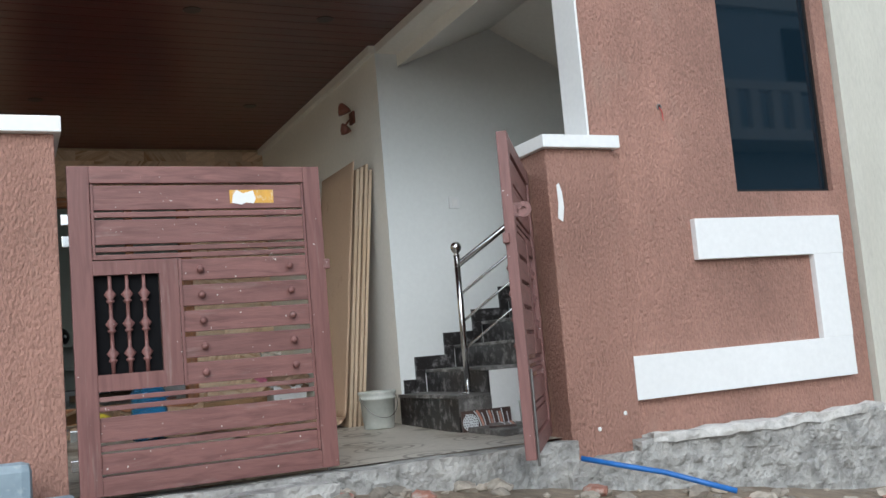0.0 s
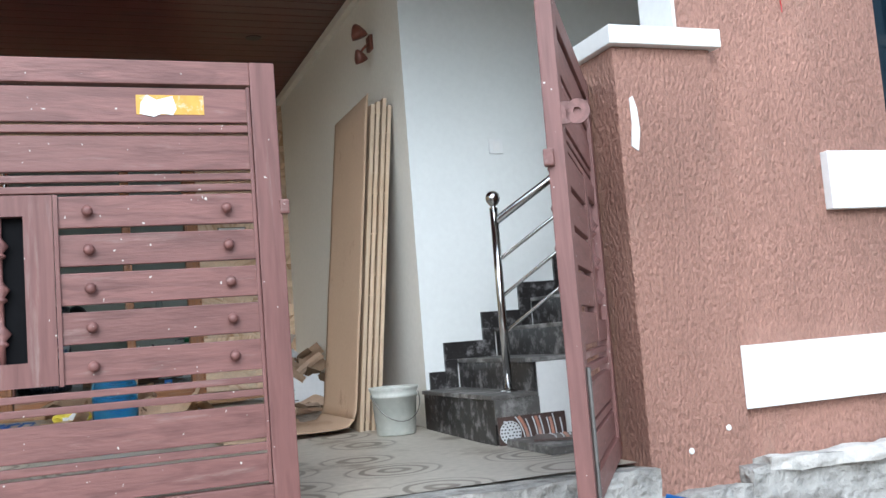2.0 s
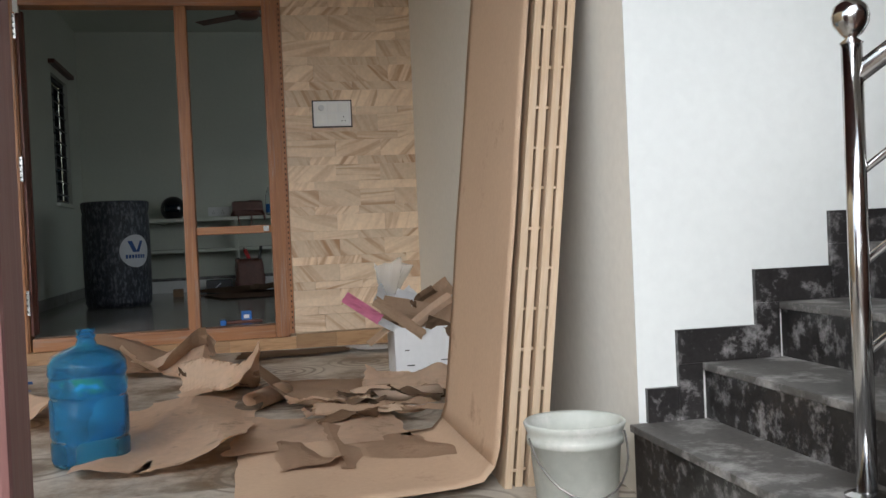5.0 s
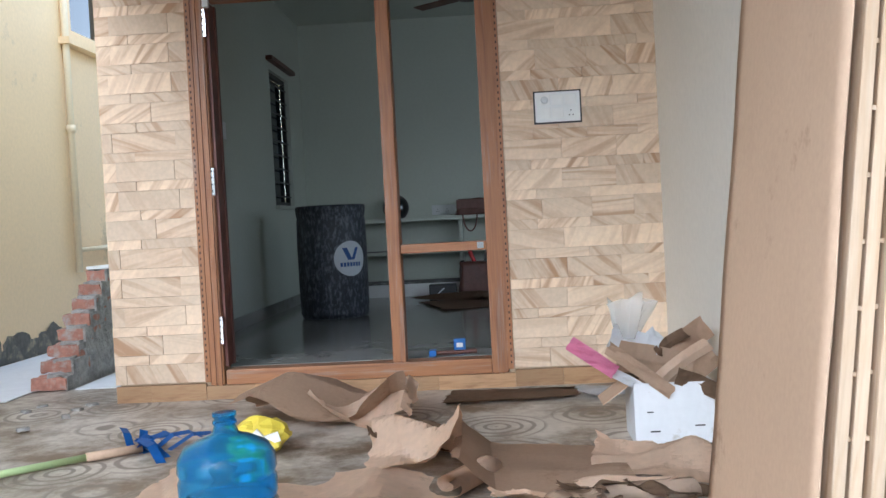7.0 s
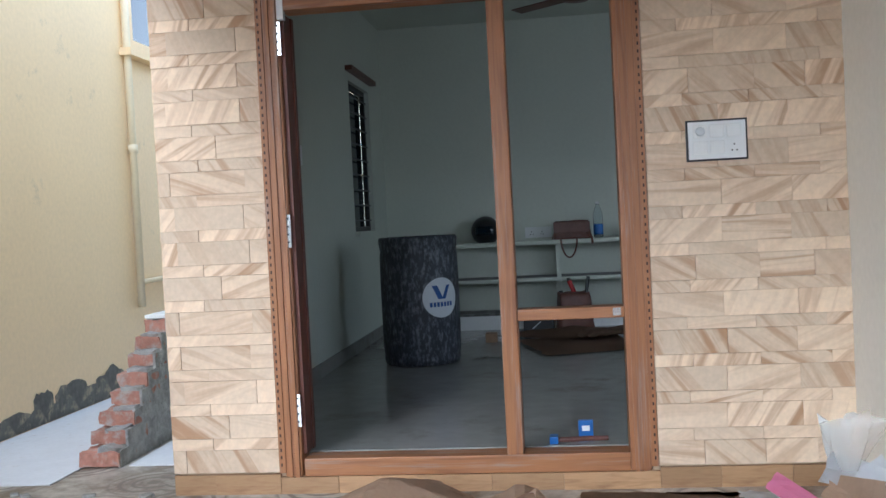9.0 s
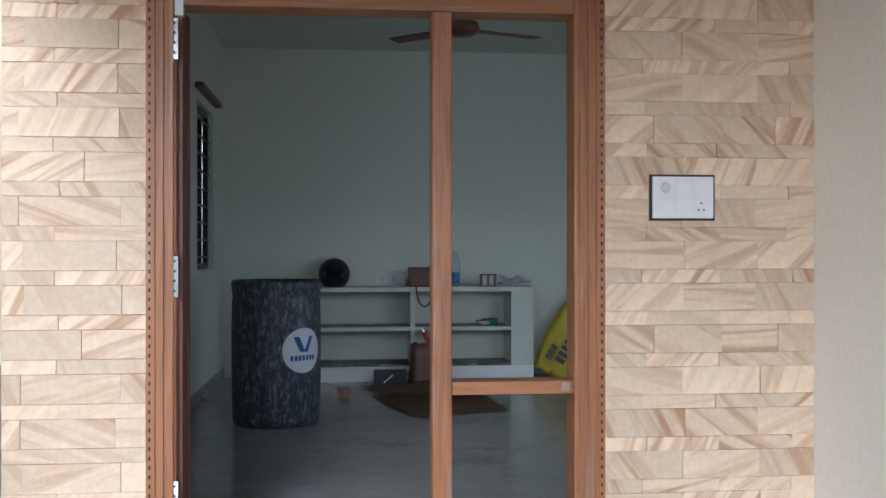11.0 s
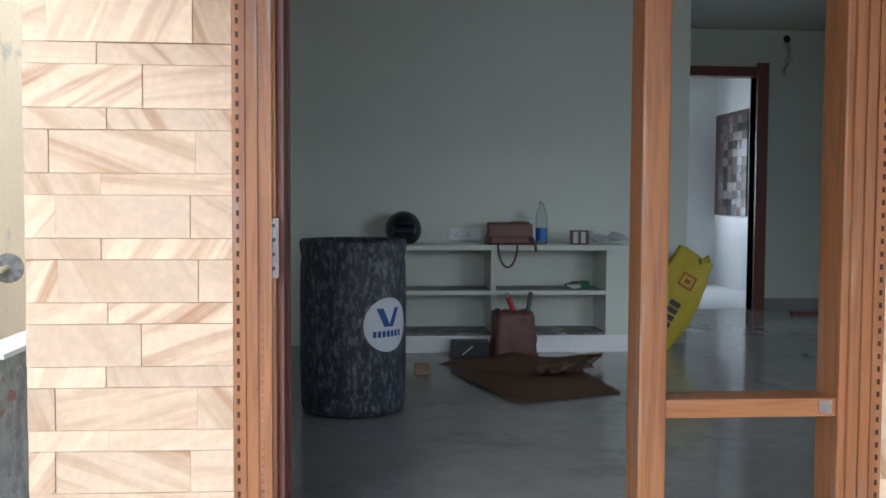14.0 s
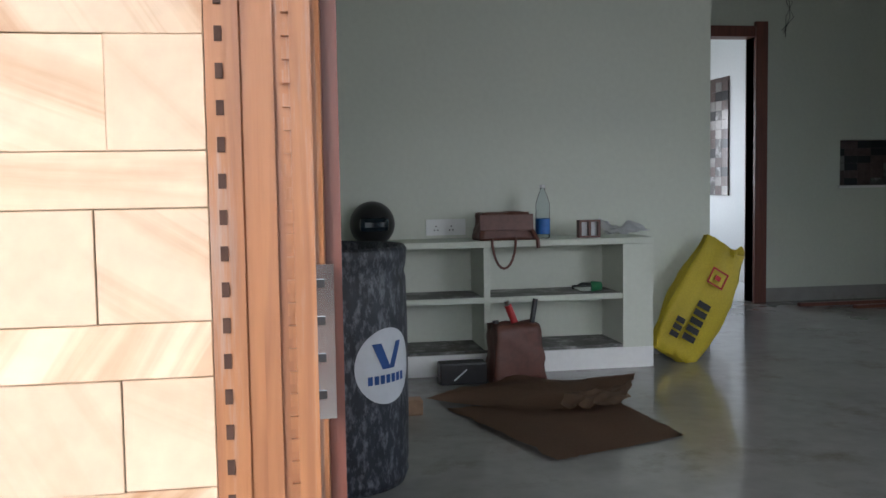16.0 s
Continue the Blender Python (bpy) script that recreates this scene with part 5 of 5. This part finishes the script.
tb = soft_bag("tool_bag", (2.45, 16.02, RF), (0.33, 0.2, 0.34), "open brown leather tool bag with tools sticking out", M_LEATHER, 8, 8)
part("red_handle", tube([(0.02, 0, 0.3), (-0.04, 0, 0.45)], 0.022, 10), M_RED, tb)
part("tool_tip", tube([(-0.04, 0, 0.45), (-0.05, 0, 0.475)], 0.016, 10), M_STEEL, tb)
part("black_handle", tube([(0.10, 0, 0.25), (0.14, 0, 0.48)], 0.016, 10), M_BLACK, tb)
part("black_handle", tube([(-0.11, 0, 0.26), (-0.12, 0, 0.36)], 0.02, 10), M_BLACK, tb)
dk = thing("dark_case", (2.12, 15.98, RF), "small dark brown case with a pale stripe on the floor", "case")
part("case", boxes((-0.14, 0.14, -0.06, 0.06, 0, 0.13), bevel=0.012), M_BLACK, dk)
part("stripe", moved(boxes((-0.05, 0.05, -0.002, 0, -0.004, 0.004)), pose(-0.02, -0.062, 0.06, 0, -40)), M_LABEL, dk)
bk = thing("small_brick", (1.73, 15.3, RF), "small broken brick piece on the floor", "brick")
part("brick", boxes((-0.05, 0.05, -0.05, 0.05, 0, 0.08), bevel=0.008), M_PAPERDARK, bk)

M_FLOORCARD = material("dull_brown_cardboard", (0.21, 0.125, 0.075), 0.8, grain=60, vary=0.1, stain=3, bump=0.1)
crumpled("floor_cardboard", [(1.92, 15.35), (2.21, 14.30), (2.90, 14.58), (2.80, 15.35)], 0.012, 71, M_FLOORCARD, "flat folded brown cardboard sheet on the room floor", "cardboard", 0.012, z0=RF)
cb = crumpled("floor_cardboard", [(1.82, 15.45), (2.60, 15.02), (3.02, 15.52), (2.45, 15.95)], 0.05, 73, M_FLOORCARD, "flat folded brown cardboard sheet on the room floor", "cardboard", 0.02, z0=RF + 0.012)
crumpled("floor_cardboard", [(2.45, 15.05), (2.75, 14.98), (2.95, 15.35), (2.6, 15.35)], 0.04, 75, M_PAPERDARK, "dark torn cardboard scrap on the cardboard sheet", "cardboard", 0.04, z0=RF + 0.035)

sk = thing("cement_sack", (3.56, 16.28, RF), "full yellow woven sack with dark printing leaning against the wall", "sack")
bm = bmesh.new()
bmesh.ops.create_cube(bm, size=1)
bmesh.ops.subdivide_edges(bm, edges=bm.edges[:], cuts=13, use_grid_fill=True)
for v in bm.verts:
    p = v.co.copy()
    u = p.z + 0.5
    wide = 0.34 * (0.88 + 0.25 * math.sin(math.pi * min(u * 1.05, 1)))
    deep = 0.16 * (0.35 + 0.75 * math.sin(math.pi * min(max(u, 0.06), 0.95)))
    n3 = noise.noise_vector(p * 5) * 0.018 + noise.noise_vector(p * 14) * 0.006
    v.co = Vector((p.x * wide, p.y * deep * (1 - 1.2 * p.x * p.x), u * 0.82)) + n3
bmesh.ops.transform(bm, matrix=pose(0, 0, 0.04, -8, 31, 0), verts=bm.verts[:])
part("sack", bm, M_YELLOWBAG, sk, smooth=True)
SK = pose(0, -0.012, 0.04, -8, 31, 0)
part("printed_bars", moved(boxes(*[(-0.045, 0.045, -0.1, -0.094, 0.12 + 0.058 * i, 0.16 + 0.058 * i) for i in range(5)]), SK), M_BLACK, sk, "row of dark printed bars")
part("printed_bars", moved(boxes(*[(-0.13, -0.07, -0.093, -0.088, 0.10 + 0.05 * i, 0.135 + 0.05 * i) for i in range(3)]), SK), M_BLACK, sk, "row of dark printed bars")
part("printed_emblem", moved(boxes((-0.06, 0.06, -0.106, -0.100, 0.52, 0.53), (-0.06, 0.06, -0.106, -0.100, 0.62, 0.63), (-0.06, -0.05, -0.106, -0.1, 0.53, 0.62), (0.05, 0.06, -0.106, -0.1, 0.53, 0.62), (-0.02, 0.02, -0.106, -0.1, 0.56, 0.59)), SK), M_RED, sk, "red square emblem")
part("tie", moved(lathe([(0.03, 0), (0.018, 0.03), (0.035, 0.07)], 10), pose(0.40, -0.03, 0.70, 0, 80)), M_YELLOWBAG, sk)

w2 = tagged(new("window_2"), "barred room window with a dark frame and pale reveal", "window", kind="structure")
part("window_frame", boxes((0.56, 0.60, 15.1, 15.14, 1.27, 2.55), (0.56, 0.60, 15.91, 15.95, 1.27, 2.55), (0.56, 0.60, 15.14, 15.91, 1.27, 1.31), (0.56, 0.60, 15.14, 15.91, 2.51, 2.55)), M_BLACK, w2)
part("pane", boxes((0.545, 0.555, 15.14, 15.91, 1.31, 2.51)), M_GLASSDARK, w2)
for i in range(9):
    part("bar", boxes((0.60, 0.612, 15.1, 15.95, 1.36 + 0.135 * i, 1.372 + 0.135 * i)), M_BLACK, w2)
part("window_sill", boxes((0.56, 0.68, 15.08, 15.97, 1.235, 1.27)), M_ROOM, w2)
part("pelmet_rod", boxes((0.64, 0.70, 15.0, 16.05, 2.62, 2.66)), M_LEATHER, w2)
rs = thing("room_switch", (0.64, 13.3, 1.75), "grey-white switch plate on the room wall", "switch")
part("plate", boxes((0, 0.015, 0, 0.16, 0, 0.13), bevel=0.003), M_SWITCH, rs)

fan = thing("ceiling_fan", (2.55, 14.4, 2.93), "dark ceiling fan at rest", "fan")
part("rod", tube([(0, 0, 0.06), (0, 0, 0.32)], 0.012), M_LEATHER, fan)
part("motor", lathe([(0.03, 0.07), (0.11, 0.06), (0.12, 0.02), (0.09, -0.02), (0, -0.025)], 24), M_LEATHER, fan, smooth=True)
for i in range(3):
    part("blade", moved(boxes((0.10, 0.60, -0.06, 0.06, 0.01, 0.018), bevel=0.003), pose(0, 0, 0, 6, 0, 20 + 120 * i)), M_LEATHER, fan)
pn = thing("ceiling_panel", (2.2, 13.9, 3.25), "rectangular recessed ceiling panel with a dark border", "ceiling panel")
part("border", boxes((-0.9, 0.9, -0.7, -0.66, -0.05, 0), (-0.9, 0.9, 0.66, 0.7, -0.05, 0), (-0.9, -0.86, -0.66, 0.66, -0.05, 0), (0.86, 0.9, -0.66, 0.66, -0.05, 0)), M_LEATHER, pn)
ham = thing("hammer", (2.38, 11.6, RF), "small hammer with a wooden handle lying inside the sill", "hammer")
part("handle", tube([(-0.1, 0.0, 0.015), (0.15, 0.02, 0.015)], 0.012), M_LEATHER, ham)
part("head", boxes((-0.12, -0.08, -0.03, 0.04, 0.0, 0.035), bevel=0.005), M_CLOTHBLUE, ham)
tp = thing("blue_packet", (2.43, 11.72, RF), "small bright blue packet standing on the room floor", "packet")
part("packet", boxes((-0.035, 0.035, -0.015, 0.015, 0, 0.08), bevel=0.006), M_CLOTHBLUE, tp)
part("print", boxes((-0.018, 0.018, -0.0165, -0.015, 0.03, 0.055)), M_WHITE, tp)
for i, (x, z) in enumerate(((5.80, 3.16), (6.32, 3.16))):
    c = thing("hanging_wire", (x, 18.9, z), "loose dark wire ends hanging from the far wall", "wire", "loose wires")
    part("box", moved(lathe([(0.035, 0), (0.04, 0.006), (0.0, 0.007)], 16), pose(0, 0, 0, 90)), M_BLACK, c)
    if not i:
        for k in range(3):
            part("wire", tube([(0, -0.006, 0), (0.03 * k - 0.02, -0.04, -0.08), (0.05 - 0.04 * k, -0.05, -0.22), (0.02 * k - 0.06, -0.03, -0.34 - 0.03 * k)], 0.0025, 6), M_BLACK, c, smooth=True)
kc = thing("kitchen_counter", (4.46, 20.2, RF), "dark red kitchen counter seen through the far door", "counter")
part("cabinet", boxes((0, 0.5, 0, 1.7, 0, 0.85)), M_DECOR, kc)
part("worktop", boxes((0, 0.54, -0.02, 1.72, 0.85, 0.89), bevel=0.004), M_GRANITE, kc)
pa = thing("wooden_planks", (5.75, 18.2, RF), "thin brown wooden battens lying on the floor", "planks")
part("batten", boxes((0, 1.3, 0.3, 0.36, 0, 0.03)), M_LEAF, pa)
part("batten", moved(boxes((0.4, 1.9, 0.0, 0.06, 0, 0.03)), pose(0, 0, 0, 0, 0, 5)), M_LEAF, pa)

# ---- beyond the tiled corner ----
pipe = thing("drain_pipe", (-1.06, 14.6, 0.0), "cream plastic drain pipe on the yellow wall", "pipe")
part("pipe", tube([(0, 0, 0.75), (0, 0, 5.2)], 0.03, 12), M_PIPE, pipe, smooth=True)
part("collar", tube([(0, 0, 2.0), (0, 0, 2.07)], 0.04, 12), M_PIPE, pipe, smooth=True)
part("side_pipe", tube([(0.0, 0.0, 0.95), (0.05, 0.9, 0.97)], 0.022, 10), M_PIPE, pipe, smooth=True)
part("pipe_flange", moved(lathe([(0.1, 0), (0.1, 0.02), (0, 0.025)], 18), pose(0.05, 0.9, 0.97, 90)), M_CONCRETE, pipe)
for i, (y, z, ry, rz) in enumerate(((12.75, 0.14, 0.32, 0.09), (13.10, 0.17, 0.16, 0.16), (13.55, 0.14, 0.40, 0.17), (14.05, 0.17, 0.26, 0.18))):
    d = thing("damp_patch", (-1.10, y, z), "dark damp bare plaster patch low on the yellow wall", "stain", "damp patches")
    bm = bmesh.new()
    rim = []
    for q in range(40):
        a = 2 * math.pi * q / 40
        f = 1 + 0.35 * noise.noise((math.cos(a) * 1.5, math.sin(a) * 1.5, i)) + 0.15 * noise.noise((math.cos(a) * 5, math.sin(a) * 5, i))
        rim.append(bm.verts.new((0.002 + 0.0015 * i, ry * f * math.cos(a), max(rz * f * math.sin(a), 0.115 - z))))
    bm.faces.new(rim)
    part("bare_plaster", bm, M_DAMP, d)
w3 = tagged(new("window_3"), "cream framed window of the yellow house", "window", kind="structure")
w3.matrix_basis = pose(-1.10, 14.6, 2.85)
part("window_frame", boxes((0, 0.06, 0, 0.08, 0, 1.2), (0, 0.06, 0.72, 0.8, 0, 1.2), (0, 0.06, 0.08, 0.72, 0, 0.08)), M_NEIGH, w3)
part("pane", boxes((0.005, 0.015, 0.08, 0.72, 0.08, 1.2)), M_GLASSDARK, w3)
part("window_sill", boxes((0, 0.10, -0.06, 0.86, -0.06, 0)), M_NEIGH, w3)
stub = thing("broken_brick_wall", (-0.12, 11.9, 0.11), "broken low brick wall, plastered grey on one side, its end stepped", "brick wall")
for k in range(8):
    part("course", boxes((0.10, 0.115, 0.03 + 0.10 * k, 4.5, 0.09 * k, 0.09 * k + 0.089)), M_CONCRETE, stub, "grey plaster face")
    part("core", boxes((-0.02, 0.10, 0.26 + 0.10 * k, 4.5, 0.09 * k, 0.09 * k + 0.089)), M_CONCRETE, stub)
    bm = boxes((-0.03 - 0.012 * (7 - k), 0.112, 0.02 + 0.10 * k + 0.02 * (k % 2), 0.27 + 0.10 * k, 0.09 * k + 0.008, 0.09 * k + 0.08))
    bmesh.ops.subdivide_edges(bm, edges=bm.edges[:], cuts=4, use_grid_fill=True)
    for v in bm.verts:
        v.co += 0.014 * noise.noise_vector(v.co * 14 + Vector((k, 0, 0)))
    part("brick", bm, M_BRICK, stub)
    bm = boxes((-0.02, 0.10, 0.05 + 0.10 * k, 0.26 + 0.10 * k, 0.09 * k + 0.074, 0.09 * k + 0.1))
    bmesh.ops.subdivide_edges(bm, edges=bm.edges[:], cuts=4, use_grid_fill=True)
    for v in bm.verts:
        v.co += 0.018 * noise.noise_vector(v.co * 17 + Vector((0, k, 0)))
    part("mortar", bm, M_CONCRETE, stub, "rough grey mortar bed")
part("coping", boxes((-0.03, 0.125, 0.74, 4.5, 0.72, 0.74)), M_WHITE, stub, "white mortar top")
for i, (x0, y0, x1, y1) in enumerate(((-1.08, 11.6, -0.22, 15.0), (0.03, 11.95, 0.50, 15.0))):
    s = thing("white_powder_heap", ((x0 + x1) / 2, (y0 + y1) / 2, 0.111), "thin white lime dust over the passage floor", "dust")
    part("sheet", boxes((x0 - (x0 + x1) / 2, (x1 - x0) / 2, (y0 - y1) / 2, (y1 - y0) / 2, 0, 0.006)), M_WHITECARD, s)
rng = random.Random(5)
for i in range(14):
    c = thing("mortar_crumb", (rng.uniform(-0.5, 0.4), rng.uniform(10.6, 11.5), porch_z(11)), "grey mortar crumb on the porch floor", "rubble", "mortar crumbs")
    part("lump", moved(boxes((-0.03, 0.03, -0.02, 0.02, 0, 0.02), bevel=0.006), pose(0, 0, 0, 0, 0, rng.uniform(0, 180))), M_CONCRETE, c)

# ---- street side ----
hose = thing("blue_pipe", (3.55, 5.45, -0.2), "bright blue plastic pipe lying in the rubble", "pipe")
part("pipe", tube([(0.05, -0.02, 0.12), (0.2, -0.15, 0.075), (0.36, -0.3, 0.03), (0.55, -0.6, -0.06)], 0.014, 10), M_CLOTHBLUE, hose, smooth=True)
rng = random.Random(11)
for i in range(170):
    if i < 70:
        x, y = rng.uniform(3.3, 5.9), rng.uniform(4.75, 5.55)
    elif i < 105:
        x, y = rng.uniform(1.2, 3.3), rng.uniform(5.0, 5.6)
    else:
        x, y = rng.uniform(1.0, 6.0), rng.uniform(3.0, 5.0)
    s = rng.choice((0.015, 0.02, 0.03, 0.045, 0.06))
    bm = bmesh.new()
    bmesh.ops.create_icosphere(bm, subdivisions=2, radius=s)
    for v in bm.verts:
        v.co = Vector((v.co.x * 1.3, v.co.y, v.co.z * 0.6)) + noise.noise_vector(v.co / s * 1.2 + Vector((i, 0, 0))) * s * 0.45
    o = thing("rubble_stone", (x, y, ground_z(x, y) + s * 0.25), "broken stone or mortar lump on the earth", "rubble", "rubble stones", rng.uniform(0, 360))
    part("stone", bm, M_RUBBLE if i % 7 else M_BRICK, o)
for i, (x, y, w, d, h) in enumerate(((2.0, 5.42, 0.5, 0.18, 0.07), (5.62, 5.2, 0.2, 0.1, 0.06))):
    o = thing("rubble_block", (x, y, ground_z(x, y)), "flat broken concrete or brick block on the earth", "rubble")
    bm = boxes((-w / 2, w / 2, -d / 2, d / 2, -0.02, h))
    bmesh.ops.subdivide_edges(bm, edges=bm.edges[:], cuts=8, use_grid_fill=True)
    for v in bm.verts:
        v.co += 0.02 * noise.noise_vector(v.co * 9 + Vector((i * 7, 0, 0)))
    part("block", bm, M_CONCRETE if i == 0 else M_BRICK, o)
M_GREYPL = material("blue_grey_painted_metal", (0.24, 0.30, 0.34), 0.5, vary=0.15, stain=6, dirt=(0.45, 0.47, 0.48), dirt_amount=0.2)
gp = thing("grey_metal_chair", (0.98, 5.30, ground_z(0.98, 5.3)), "blue-grey rounded metal block beside the gate pillar", "metal block")
part("seat", boxes((-0.12, 0.155, -0.15, 0.1, 0, 0.17), bevel=0.02), M_GREYPL, gp)
part("back", boxes((-0.2, 0.0, 0.11, 0.2, 0, 0.32), bevel=0.04), M_GREYPL, gp)

# ---- sandstone tiles of the door wall ----
tile_meshes = {}
def tile(x0, x1, z0, z1, seed, mat=M_TILE):
    w, h = round(x1 - x0 - 0.0009, 4), round(z1 - z0 - 0.0009, 4)
    if w < 0.012 or h < 0.012:
        return
    if (w, h, mat) not in tile_meshes:
        bm = boxes((-w / 2, w / 2, 0, 0.025, -h / 2, h / 2))
        front = [e for e in bm.edges if all(v.co.y < 0.001 for v in e.verts)]
        bmesh.ops.bevel(bm, geom=front, offset=0.0008, segments=1, affect="EDGES")
        me = bpy.data.meshes.new("tile")
        bm.to_mesh(me)
        bm.free()
        me.materials.append(mat)
        tile_meshes[(w, h, mat)] = me
    o = new("tile", tile_meshes[(w, h, mat)])
    o.parent = tile_wall
    o.location = ((x0 + x1) / 2, DY - 0.012 + 0.006 * ((seed * 37) % 5) / 4, (z0 + z1) / 2)

tile_wall = bpy.data.objects["wall_door"]
P = 0.161
k0 = -8
count = 0
rng = random.Random(3)
for k in range(k0, 9):
    zt = 1.5 + P * k
    for thick, z0, z1 in ((1, zt, zt + 0.1075), (0, zt - 0.0535, zt)):
        z0, z1 = max(z0, 0.205), min(z1, CZ)
        if z1 - z0 < 0.02:
            continue
        j = lambda a: a + rng.uniform(-0.012, 0.012)
        left = [0.52, j(0.59), j(0.93), 1.027] if thick else [0.52, j(0.71), 1.027]
        right = [2.735, j(3.04), j(3.34), WX] if thick else [2.735, j(2.89), j(3.18), j(3.47), WX]
        if thick and k % 4 == 1:
            left = [0.52, j(0.80), 1.027]
        if thick and k % 5 == 2:
            right = [2.735, j(2.93), j(3.20), j(3.42), WX]
        for run in (left, right):
            for a, b in zip(run, run[1:]):
                count += 1
                tile(a, b, z0, z1, count)
        if z0 > DZ1:
            run = [1.027, 1.3, 1.62, 1.95, 2.3, 2.735] if thick else [1.027, 1.45, 1.8, 2.1, 2.5, 2.735]
            for a, b in zip(run, run[1:]):
                count += 1
                tile(a, b, z0, z1, count)
for a, b in zip([0.52, 0.72, 1.03, 1.30, 1.66, 2.0, 2.32, 2.74, 3.0, 3.3], [0.72, 1.03, 1.30, 1.66, 2.0, 2.32, 2.74, 3.0, 3.3, WX]):
    count += 1
    tile(a, b, 0.11, 0.188 if 1.03 <= a < 2.74 else 0.203, count, M_BASETILE)
